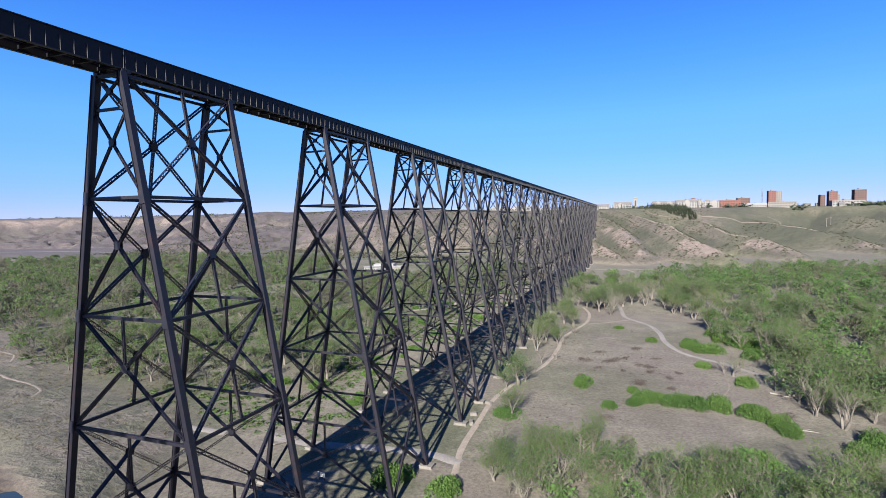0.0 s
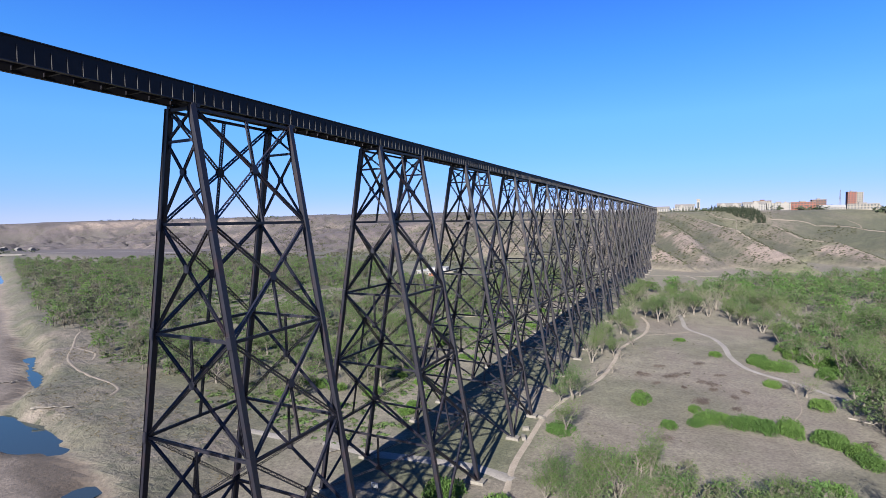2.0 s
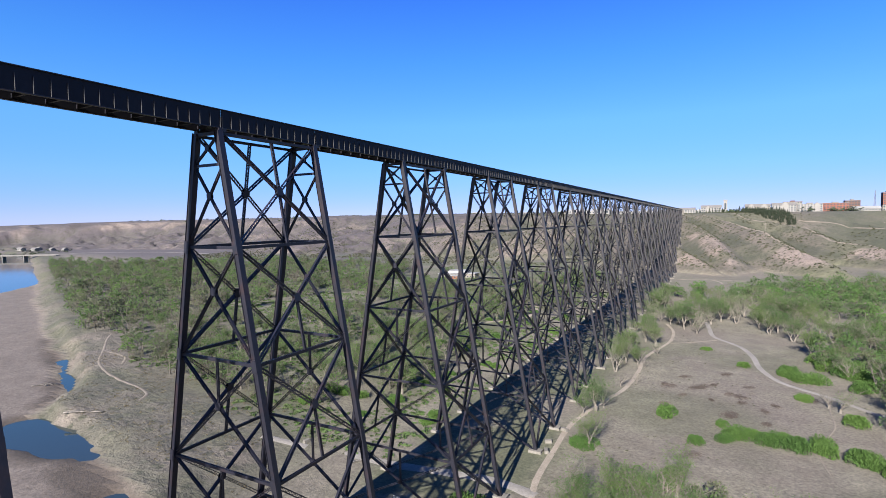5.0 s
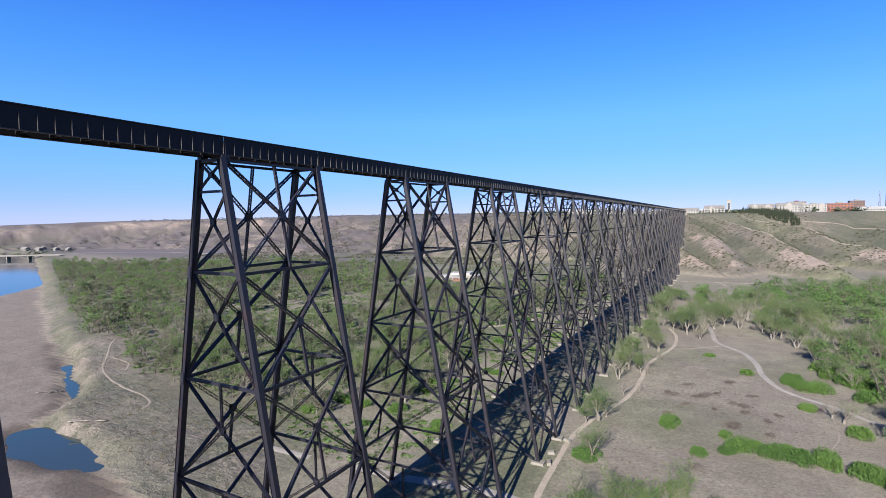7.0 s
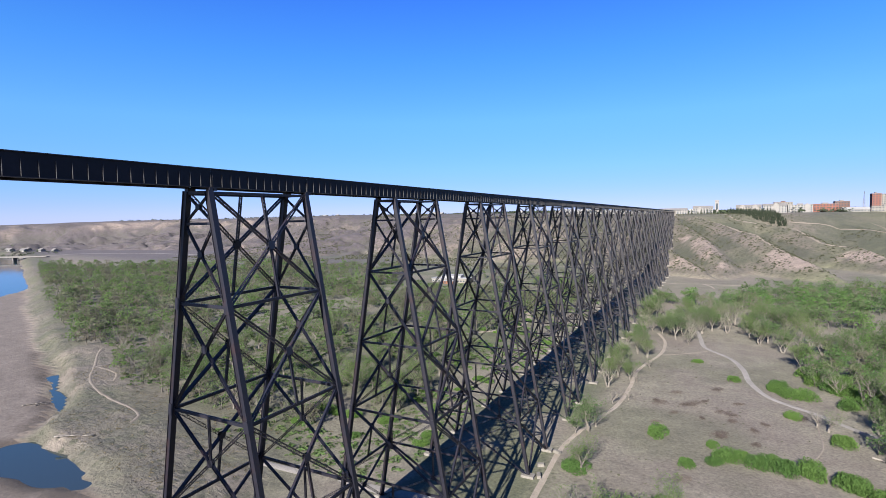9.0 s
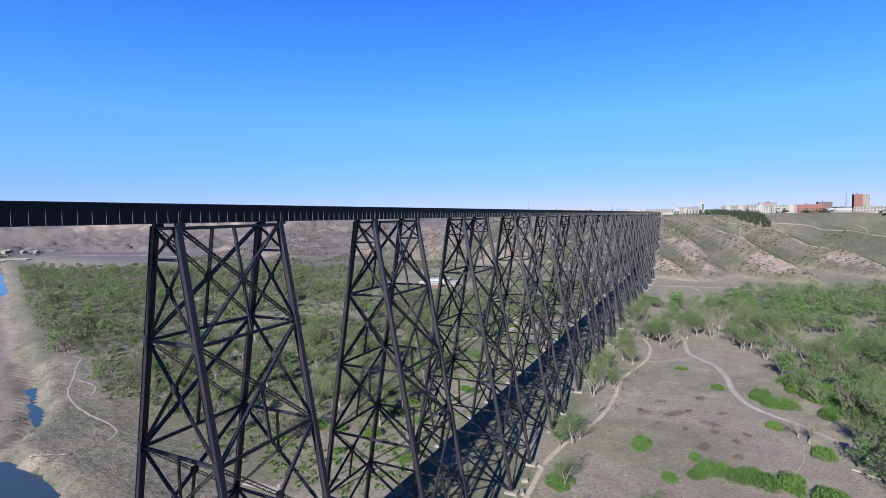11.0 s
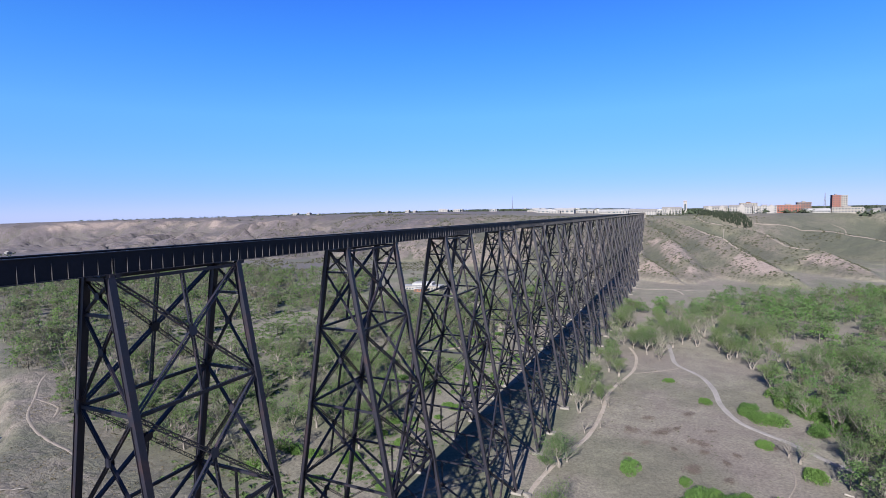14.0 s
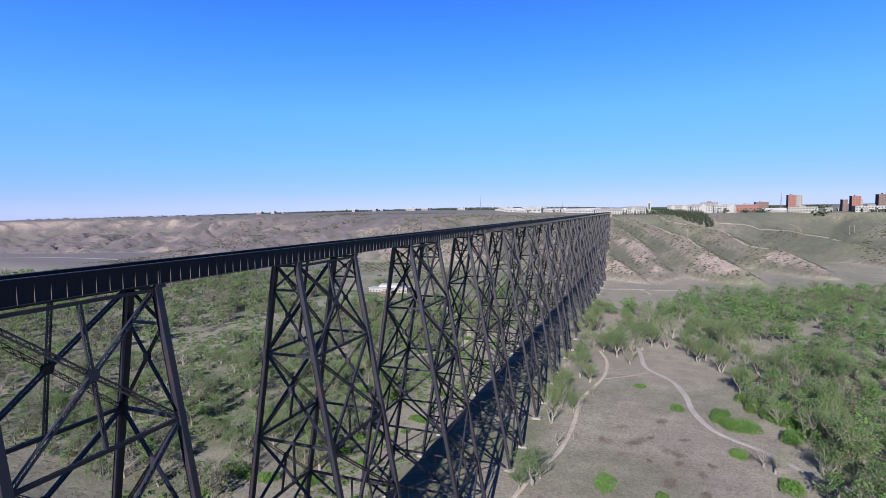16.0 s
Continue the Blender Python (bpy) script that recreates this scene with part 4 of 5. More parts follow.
# the rest of the woods, too many to count
NEAR_WOODS = [
    ([(-200, 225), (-60, 245), (-34, 420), (-60, 520), (-160, 440), (-225, 330)], 300, 1.1),
    ([(-48, 150), (-50, 104), (-80, 90), (-150, 86), (-190, 88), (-235, 118), (-300, 128), (-260, 180), (-200, 225), (-58, 245)], 270, 0.86),
]
FIELD_WOODS = [
    ([(116, 152), (150, 122), (235, 150), (235, 335), (150, 335), (108, 292), (112, 240), (128, 200)], 330, 1.05),
    ([(38, 66), (60, 54), (100, 54), (170, 60), (170, 98), (110, 86), (60, 88)], 66, 0.8),
]
FAR_WOODS = [
    ([(-270, 116), (-352, 148), (-470, 195), (-600, 250), (-860, 365), (-965, 410), (-760, 440), (-640, 490), (-560, 560), (-300, 560), (-250, 440), (-225, 330), (-260, 180)], 1450, 1.22),
    ([(-60, 470), (-30, 420), (-24, 560), (-150, 610), (-240, 600), (-240, 500), (-140, 500)], 100, 1.0),
]
SLOPE_WOODS = [
    ([(26, 420), (130, 400), (150, 335), (235, 335), (235, 150), (330, 220), (480, 480), (560, 620), (420, 650), (300, 630), (240, 635), (190, 600), (142, 596), (114, 560), (88, 530), (70, 476), (28, 466)], 1300, 1.22),
]
far_rng = np.random.RandomState(9)


def far_tree(seed, count, size, boughs, knots=12, swell=1.0):
    """A lighter tree for the joined woods: a trunk, its boughs and a rounded, lobed crown of leaf sprigs."""
    rng, nr = random.Random(seed), np.random.RandomState(seed)
    b = Build()
    b.tube((0, 0, -0.5), (0.1, 0, 5.0), 0.30, 0.16, 4)
    lobes = []
    for i in range(knots):
        a, z = rng.uniform(0, 6.28), rng.uniform(1.6, 9.4)
        reach = 4.2 * math.sqrt(max(0.08, 1 - ((z - 4.6) / 5.8) ** 2))
        r = reach * math.sqrt(rng.uniform(0.05, 1.0))
        q = (math.cos(a) * r, math.sin(a) * r, z)
        if i < boughs:
            b.tube((0.1, 0, rng.uniform(1.2, 4.5)), q, 0.11, 0.03, 3)
        lobes.append((*q, rng.uniform(1.1, 2.1) * swell))
    lobes = np.array(lobes)
    pick = lobes[nr.choice(len(lobes), count, p=lobes[:, 3] ** 2 / (lobes[:, 3] ** 2).sum())]
    d = nr.normal(size=(count, 3))
    d /= np.linalg.norm(d, axis=1)[:, None]
    d[:, 2] = np.where(d[:, 2] < -0.3, -d[:, 2], d[:, 2])
    pts = pick[:, :3] + d * (pick[:, 3] * nr.uniform(0.62, 1.12, count))[:, None]
    pts[:, 2] = np.maximum(pts[:, 2], 0.5)
    v, f = sprig_faces(pts, size, nr)
    return np.array(b.v), b.f, v, f


def triangle_mesh(name, verts, faces, mat, parent, tones):
    """Many triangles as one mesh, from arrays."""
    me = bpy.data.meshes.new(name)
    me.vertices.add(len(verts))
    me.vertices.foreach_set("co", verts.astype(np.float32).ravel())
    me.loops.add(faces.size)
    me.loops.foreach_set("vertex_index", faces.astype(np.int32).ravel())
    me.polygons.add(len(faces))
    me.polygons.foreach_set("loop_start", np.arange(0, faces.size, 3, dtype=np.int32))
    me.materials.append(mat)
    me.update(calc_edges=True)
    shade = me.color_attributes.new("tone", "FLOAT_COLOR", "POINT")
    shade.data.foreach_set("color", np.repeat(tones, 4).astype(np.float32))
    ob = new(name, me)
    ob.parent = parent
    return ob


def joined_woods(name, label, areas, kinds, leaf=LEAF_FAR):
    wood_v, wood_f, leaf_v, leaf_f, leaf_tone = [], [], [], [], []
    wv = lv = 0
    for poly, count, scale in areas:
        xs, ys = np.array([p[0] for p in poly]), np.array([p[1] for p in poly])
        px, py = far_rng.uniform(xs.min(), xs.max(), count * 6), far_rng.uniform(ys.min(), ys.max(), count * 6)
        ok = inside_polygon(px, py, poly) & (value_noise(px, py, 45, 41, 3) > 0.30)
        px, py = px[ok][:count], py[ok][:count]
        for x, y, z in zip(px, py, surface(px, py)):
            bv, bf, v, f = kinds[far_rng.randint(len(kinds))]
            a, s = far_rng.uniform(0, 6.28), scale * far_rng.uniform(0.55, 1.22)
            rot = np.array([[math.cos(a), -math.sin(a), 0], [math.sin(a), math.cos(a), 0], [0, 0, 1]]) * s
            wood_v.append(bv @ rot.T + (x, y, z))
            wood_f += [tuple(i + wv for i in q) for q in bf]
            wv += len(bv)
            keep = f if far_rng.rand() < 0.78 else f[: len(f) // 4]
            leaf_v.append(v @ rot.T + (x, y, z))
            leaf_f.append(keep + lv)
            leaf_tone.append(np.full(len(v), far_rng.rand()))
            lv += len(v)
    woods = new(name)
    tagged(woods, label, "trees", kind="stuff")
    link_mesh("trunks", np.concatenate(wood_v).tolist(), wood_f, BARK_GREY, woods)
    triangle_mesh("crowns", np.concatenate(leaf_v), np.concatenate(leaf_f), leaf, woods, np.concatenate(leaf_tone))


near_kinds = [far_tree(s, 640, 0.41, 8) for s in range(50, 58)]
field_kinds = [far_tree(s, 560, 0.47, 7, 8, 1.3) for s in range(60, 68)]
far_kinds = [far_tree(s, 330, 0.56, 3) for s in range(40, 48)]
slope_kinds = [far_tree(s, 330, 0.56, 3, 8, 1.3) for s in range(70, 76)]
joined_woods("woods", "leafing cottonwood woods between the viaduct and the river", NEAR_WOODS, near_kinds)
joined_woods("woods", "green cottonwood woods beside the dry field", FIELD_WOODS, field_kinds, LEAF_FIELD)
joined_woods("woods", "dense leafing cottonwood woods across the valley floor", FAR_WOODS, far_kinds)
joined_woods("woods", "dense green cottonwood woods below the coulee slopes", SLOPE_WOODS, slope_kinds, LEAF_FIELD)

# bright green shrubs in the dry field, each x, y, width, depth, height
SHRUB = [shrub_mesh("shrub_leaves", s, 4200, 0.052, LEAF_BRIGHT, 0.85) for s in (61, 62, 63)]
TWIGS = [shrub_mesh("shrub_twigs", s, 520, 0.075, LEAF_DARK, 0.5) for s in (64, 65)]


def shrub(kinds, name, x, y, w, d, h, label, group, rng=random.Random(8)):
    ob = new(name, rng.choice(kinds))
    ob.location = (x, y, ground_at(x, y) - 0.05)
    ob.rotation_euler = (0, 0, rng.uniform(-0.4, 0.4) + (math.pi if rng.random() < 0.5 else 0))
    ob.scale = (w / 2, d / 2, h / 0.75)
    return tagged(ob, label, "shrub", group)


BRIGHT_LABEL = "dense bright green shrub in the dry field"
for x, y, w, d, h in ((52.0, 152, 5.9, 5.2, 2.4), (31, 113, 8, 5, 1.6), (61.5, 131, 4.5, 3.5, 1.6), (74, 141, 6.4, 4.5, 2.4), (70.2, 136, 3.6, 3, 1.4), (83.5, 140, 5.5, 4.5, 2.6), (89.5, 140, 6, 5, 2.9), (87.5, 147, 3, 2.5, 1.2), (98.5, 141, 6.6, 5.5, 3.0), (105, 138, 5.8, 5, 2.8), (109.5, 135.5, 5.5, 5, 2.6), (113, 131, 5, 4.5, 2.4), (114, 125, 6, 5, 2.2), (110, 171, 6.5, 5, 2.4), (96, 226, 6, 5, 2.4), (99, 222, 6, 4.5, 2.2), (104, 219, 9, 6, 2.6), (97, 233, 5, 4, 2), (99, 192, 5.5, 3.5, 1.6), (116, 250, 9, 8, 3.4), (111, 256, 8, 6, 3.0), (122, 246, 8, 7, 3.2), (78, 235, 5, 4, 1.6), (62, 262, 5, 3, 1.2), (70, 150, 3.5, 3, 1.2), (79, 145, 4, 3, 1.4), (27, 60, 7, 5, 2.4), (12, 62, 6, 6, 2.6), (118, 238, 8, 7, 3.4), (124, 232, 9, 7, 3.4), (113, 244, 6, 6, 3.0), (130, 226, 8, 8, 3.2), (133, 240, 9, 8, 3.6), (121, 214, 7, 6, 3.0), (135, 120, 7, 6, 3.0), (128, 112, 6, 6, 2.6), (57, 98, 6, 5, 2.6), (100, 97, 8, 6, 3.0)):
    shrub(SHRUB, "shrub", x, y, w * 1.6, d * 2.4, h * 2.2, BRIGHT_LABEL, "green shrubs")
strip_rng = random.Random(77)
for _ in range(46):
    x, y = strip_rng.uniform(-78, -23), strip_rng.uniform(92, 330)
    w = strip_rng.uniform(3.5, 7.5)
    shrub(SHRUB, "shrub", x, y, w * 1.2, w * strip_rng.uniform(0.7, 1.1), w * 0.55, "bright green shrub among the trees beside the viaduct", "green shrubs")
TWIG_LABEL = "low brown leafless shrub in the dry field"
for x, y, w, d in ((48.9, 188, 8, 4), (62.3, 193, 8, 4.5), (71.7, 217, 6.5, 4), (76.6, 186, 7.5, 4), (71.4, 162, 9, 4.5), (84, 172, 4.5, 3.5), (55, 205, 6, 3.5), (60, 190, 6, 4), (55, 178, 4, 3), (50, 165, 5, 2.5), (66, 197, 4, 3), (72, 187, 5, 3), (76, 178, 5, 3), (66, 177, 3.5, 2.5), (61, 120, 6, 4), (80, 200, 5, 3), (88, 180, 5, 3), (72, 160, 6, 3), (84, 158, 5, 3), (47, 190, 4, 3), (102, 192, 4, 4), (118, 140, 6, 4)):
    shrub(TWIGS, "brown_shrub", x, y, w * 1.25, d * 2.3, 1.1, TWIG_LABEL, "brown shrubs")

# low scrub on the field, the banks and the slopes, too many to count
UNITS = []
for count, size, fine in ((7, 0.55, False), (24, 0.34, True)):
    unit = shrub_mesh("scrub_unit", 70, count, size, LEAF_SAGE, 0.7, fine)
    UNITS.append((np.array([v.co[:] for v in unit.vertices]), np.array([p.vertices[:] for p in unit.polygons])))
    bpy.data.meshes.remove(unit)


def scrub_field(name, x, y, sizes, mat, label, unit=UNITS[0]):
    uv, uf = unit
    z = surface(x, y)
    a = far_rng.uniform(0, 6.28, len(x))
    c, s = np.cos(a)[:, None] * sizes[:, None], np.sin(a)[:, None] * sizes[:, None]
    vx = uv[None, :, 0] * c - uv[None, :, 1] * s + x[:, None]
    vy = uv[None, :, 0] * s + uv[None, :, 1] * c + y[:, None]
    vz = uv[None, :, 2] * sizes[:, None] * 0.8 + z[:, None]
    v = np.stack([vx, vy, vz], -1).reshape(-1, 3)
    f = (uf[None] + (np.arange(len(x)) * len(uv))[:, None, None]).reshape(-1, uf.shape[1])
    return tagged(link_mesh(name, v.tolist(), f.tolist(), mat), label, "scrub", kind="stuff")


def sprinkle(n, x0, x1, y0, y1, test):
    x, y = far_rng.uniform(x0, x1, n), far_rng.uniform(y0, y1, n)
    k = test(x, y)
    return x[k], y[k]


x, y = sprinkle(30000, -900, 620, 590, 1150, lambda x, y: (surface(x, y) > 6) & (value_noise(x, y, 70, 51, 4) > 0.47))
scrub_field("slope_scrub", x, y, far_rng.uniform(0.8, 2.9, len(x)), LEAF_SAGE, "scattered grey-green scrub on the coulee slopes")
x, y = sprinkle(5200, -210, 190, 60, 420, lambda x, y: (np.abs(x) > 21) & (value_noise(x, y, 28, 52, 4) > 0.53) & (surface(x, y) > -1) & (y > np.interp(x, BANK_X, BANK_Y) + 6))
scrub_field("field_scrub", x, y, far_rng.uniform(0.25, 0.7, len(x)), LEAF_SAGE, "low dry scrub and weeds on the valley floor", UNITS[1])
x, y = sprinkle(6000, -215, -45, 15, 125, lambda x, y: (value_noise(x, y, 16, 55, 3) > 0.47) & (y > np.interp(x, BANK_X, BANK_Y) + 1) & (y < np.interp(x, BANK_X, BANK_Y) + 70))
scrub_field("bank_grass", x, y, far_rng.uniform(0.2, 0.65, len(x)), LEAF_TUFT, "dry tufted grass on the river bank", UNITS[1])
x, y = sprinkle(15000, -330, -20, 75, 470, lambda x, y: (value_noise(x, y, 30, 53, 4) > 0.45) & (y > np.interp(x, BANK_X, BANK_Y) + 22))
scrub_field("undergrowth", x, y, far_rng.uniform(0.7, 2.3, len(x)), LEAF_UNDER, "green undergrowth between the trees", UNITS[1])


# ---------------------------------------------------------------- spruces, logs, signs and poles
def spruce_kind(seed, tall=11.0):
    rng = np.random.RandomState(seed)
    b = Build()
    b.tube((0, 0, -0.5), (0, 0, tall * 0.95), 0.17, 0.03, 5)
    pts = []
    for i in range(360):
        z = tall * (0.06 + 0.94 * rng.rand() ** 1.25)
        r = (tall - z) / tall * 3.1 * (0.55 + 0.45 * rng.rand())
        a = rng.uniform(0, 6.28)
        pts.append((math.cos(a) * r, math.sin(a) * r, z - r * 0.25))
    v, f = leaf_faces(np.array(pts), 0.52, rng)
    wood, crown = bpy.data.meshes.new("trunk"), bpy.data.meshes.new("crown")
    wood.from_pydata(b.v, [], b.f)
    wood.materials.append(BARK)
    crown.from_pydata(v.tolist(), [], f.tolist())
    crown.materials.append(NEEDLE)
    return wood, crown


SPRUCE = [spruce_kind(81), spruce_kind(82, 9.5), spruce_kind(83, 12)]
spruce_rng = random.Random(12)
spruce_spots = []
for _ in range(900):
    x, y = spruce_rng.uniform(92, 194), spruce_rng.uniform(1080, 1154)
    if inside_polygon(np.array(x), np.array(y), [(94, 1152), (108, 1116), (138, 1090), (180, 1084), (192, 1104), (168, 1152)]) and all((x - a) ** 2 + (y - b) ** 2 > 13 for a, b in spruce_spots):
        spruce_spots.append((x, y))
for x, y in spruce_spots[:150] + [(20 + 6 * i, 1168 + (i % 3) * 5) for i in range(9)]:
    tree_rng.seed(int(x * 7 + y))
    plant_tree(spruce_rng.choice(SPRUCE), x, y, spruce_rng.uniform(0.7, 1.0), "dark green spruce at the edge of the plateau", "spruces", "spruce")


def fallen_log(x, y, length, turn, radius=0.28, branch=True):
    b = Build()
    p = Vector((-length / 2, 0, radius * 0.8))
    for i in range(5):
        q = Vector((-length / 2 + length * (i + 1) / 5, math.sin(i * 1.7) * 0.18, radius * 0.8 + 0.08 * math.cos(i * 2.1)))
        b.tube(p, q, radius * (1 - i * 0.13), radius * (1 - (i + 1) * 0.13), 7)
        p = q
    if branch:
        b.tube((0.1 * length, 0, radius), (0.3 * length, 1.1, 0.7), radius * 0.4, 0.05, 5)
        b.tube((-0.15 * length, 0, radius), (-0.02 * length, -0.9, 0.6), radius * 0.4, 0.05, 5)
    ob = b.make("driftwood_log", DEADWOOD, smooth=True)
    ob.location = (x, y, ground_at(x, y))
    ob.rotation_euler = (0, 0, turn)
    return tagged(ob, "bleached driftwood log lying on the river bank", "log", "driftwood")


fallen_log(-138, 46.3, 9, 0.65, 0.38)
fallen_log(-134.5, 49.3, 8, 0.55, 0.34)
fallen_log(-198, 62, 8, 1.0, 0.3)
fallen_log(-194, 64, 6, 1.3, 0.25)
fallen_log(121, 160, 9, -0.5, 0.35)
fallen_log(128, 150, 8, 0.3, 0.3)
fallen_log(118, 128, 9, -0.2, 0.3)
fallen_log(-28, 72, 8, 0.9, 0.35)

for x, y, s in ((19.3, 109.6, 1.2), (21.6, 121.2, 1.3), (20.8, 102.5, 1.5), (-52, 73, 1.2)):
    b = Build()
    b.hexa([(-s, -0.7, -0.2), (s, -0.7, -0.2), (s, 0.7, -0.2), (-s, 0.7, -0.2), (-s * 0.9, -0.55, 1.0), (s * 0.85, -0.6, 0.9), (s * 0.9, 0.55, 1.05), (-s * 0.85, 0.6, 1.0)])
    ob = b.make("concrete_block", CONCRETE)
    ob.location, ob.rotation_euler = (x, y, ground_at(x, y)), (0, 0, x)
    tagged(ob, "pale weathered concrete block beside the path", "block", "concrete blocks")

pad = ribbon("pavement", [(-66, 67), (-58, 69), (-50, 71)], 3.0, ASPHALT, "pale paved pad among the trees by the road", "pavement", up=0.12)
WHITE = two_scale("white_painted_board", (0.3510, 0.3510, 0.3393), (0.4095, 0.4095, 0.3978), 2.0, 0.3, 0.6)
BLACK = two_scale("black_paint", (0.0117, 0.0117, 0.0129), (0.0175, 0.0175, 0.0187), 1.0, 0.2, 0.6)
sign = new("information_sign")
sign.location = (-5, 56, ground_at(-5, 56))
tagged(sign, "white information sign with dark bars on two posts", "sign")
for x in (-0.8, 0.8):
    b = Build()
    b.box((x - 0.06, -0.06, -0.3), (x + 0.06, 0.06, 2.3))
    b.make("post", TIMBER, sign)
b = Build()
b.box((-1.0, -0.12, 1.0), (1.0, -0.065, 2.3))
board = b.make("board", WHITE, sign)
for z in (1.25, 1.55, 1.85, 2.1):
    b = Build()
    b.box((-0.85, -0.14, z - 0.06), (0.85, -0.124, z + 0.06))
    b.make("bar", BLACK, board)


def pole(name, x, y, h, label, arms=1):
    root = new(name)
    root.location = (x, y, ground_at(x, y))
    b = Build()
    b.tube((0, 0, -0.5), (0, 0, h), 0.32, 0.2, 7)
    b.make("mast", DEADWOOD, root)
    for i in range(arms):
        b = Build()
        b.box((-1.8, -0.1, h - 1.0 - i * 1.6), (1.8, 0.1, h - 0.75 - i * 1.6))
        b.make("crossarm", DEADWOOD, root)
    return tagged(root, label, "utility pole", "utility poles")


pole("utility_pole", 122, 812, 15, "pale wooden utility pole on the ridge crest", 2)
pole("utility_pole", 422, 1151, 17, "pale wooden utility pole on the far slope")
pole("utility_pole", 428, 1148, 17, "pale wooden utility pole on the far slope")

# ---------------------------------------------------------------- buildings
WALL_WHITE = two_scale("pale_stucco", (0.128, 0.124, 0.120), (0.156, 0.151, 0.147), 6.0, 0.8, 0.85)
WALL_CREAM = two_scale("cream_stucco", (0.112, 0.103, 0.092), (0.136, 0.127, 0.115), 6.0, 0.8, 0.85)
BRICK_RED = two_scale("red_brick_wall", (0.0953, 0.0334, 0.0239), (0.1275, 0.0491, 0.0351), 5.0, 0.5, 0.9)
BRICK_DARK = two_scale("brown_brick_wall", (0.0544, 0.0304, 0.0252), (0.0796, 0.0445, 0.0363), 5.0, 0.5, 0.9)
ROOF_GREY = two_scale("grey_roofing", (0.0831, 0.0796, 0.0796), (0.1147, 0.1111, 0.1111), 5.0, 0.6, 0.9)
ROOF_WHITE = two_scale("white_membrane_roof", (0.150, 0.153, 0.157), (0.176, 0.178, 0.182), 6.0, 0.8, 0.7)
ORANGE = two_scale("orange_red_cladding", (0.1069, 0.0356, 0.0155), (0.1290, 0.0491, 0.0221), 3.0, 0.4, 0.8)
GLASS, t_, b_ = material("dark_window_glass", 0.08)
b_.inputs["Base Color"].default_value = (0.03, 0.04, 0.05, 1)
STEEL_GREY = two_scale("galvanised_steel", (0.0994, 0.1024, 0.1053), (0.1287, 0.1316, 0.1346), 2.0, 0.2, 0.5, metal=0.6)


def building(name, label, x0, x1, y, depth, top, storeys, wall, roof="flat", roof_mat=None, bays=0, group="town buildings", turn=0.0):
    """A far building: walls, roof with its eaves or parapet, and rows of windows."""
    w = x1 - x0
    cx = (x0 + x1) / 2
    base = ground_at(cx, y) - 1.5
    root = new(name)
    root.location, root.rotation_euler = (cx, y, base), (0, 0, turn)
    h = top - base
    b = Build()
    b.box((-w / 2, 0, 0), (w / 2, depth, h))
    walls = b.make("wall", wall, root)
    b = Build()
    rm = roof_mat or ROOF_GREY
    if roof == "gable":
        e = 0.7
        n = len(b.v)
        rise = min(depth * 0.35, 5.0)
        b.v += [(-w / 2 - e, -e, h), (w / 2 + e, -e, h), (w / 2 + e, depth + e, h), (-w / 2 - e, depth + e, h), (-w / 2 - e, depth / 2, h + rise), (w / 2 + e, depth / 2, h + rise)]
        b.f += [(n, n + 1, n + 5, n + 4), (n + 2, n + 3, n + 4, n + 5), (n + 1, n + 2, n + 5), (n, n + 4, n + 3), (n, n + 3, n + 2, n + 1)]
    else:
        b.box((-w / 2 - 0.25, -0.25, h), (w / 2 + 0.25, depth + 0.25, h + 0.6))
        if w > 12:
            b.box((-w * 0.12, depth * 0.3, h + 0.6), (w * 0.12, depth * 0.7, h + 3.0))
    b.make("roof", rm, root)
    ground_gap = 1.5
    each = (h - ground_gap - 0.4) / storeys
    bays = bays or max(2, int(w / 5.0))
    for s in range(storeys):
        for k in range(bays):
            u = -w / 2 + w * (k + 0.5) / bays
            ww = w / bays * 0.5
            b = Build()
            z = ground_gap + each * (s + 0.35)
            b.box((u - ww / 2, -0.12, z), (u + ww / 2, 0.05, z + each * 0.48))
            b.make("window", GLASS, walls)
    return tagged(root, label, "building", group)


def gable_front(parent_building, u, w, h, rise):
    b = Build()
    n = [(-w / 2 + u, -1.2, 0), (w / 2 + u, -1.2, 0), (w / 2 + u, 2, 0), (-w / 2 + u, 2, 0)]
    b.hexa(n + [(p[0], p[1], h) for p in n])
    k = len(b.v)
    b.v += [(-w / 2 + u - 0.4, -1.6, h), (w / 2 + u + 0.4, -1.6, h), (u, -1.6, h + rise), (-w / 2 + u - 0.4, 6, h), (w / 2 + u + 0.4, 6, h), (u, 6, h + rise)]
    b.f += [(k, k + 1, k + 2), (k + 3, k + 5, k + 4), (k + 1, k + 4, k + 5, k + 2), (k, k + 2, k + 5, k + 3), (k, k + 3, k + 4, k + 1)]
    b.make("gable", WALL_WHITE, parent_building)


CITY = 1300.0
g1 = building("apartment_building", "long white apartment building with a grey gabled roof", -45, 14, CITY - 60, 16, 86, 3, WALL_WHITE, "gable")
g2 = building("apartment_building", "white apartment building with gabled fronts above the slope", 26, 66, CITY - 70, 16, 90, 3, WALL_WHITE, "gable")
gable_front(g2, -6, 10, 13, 5)
building("grain_elevator", "tall white grain elevator on the plateau", 70, 78, CITY + 100, 9, 107, 1, WALL_WHITE, "gable", WALL_WHITE, 1)
g3 = building("apartment_building", "cream apartment building with a grey gabled roof", 112, 160, CITY - 20, 16, 91, 4, WALL_CREAM, "gable")
gable_front(g3, -12, 10, 16, 5)
gable_front(g3, 12, 10, 16, 5)
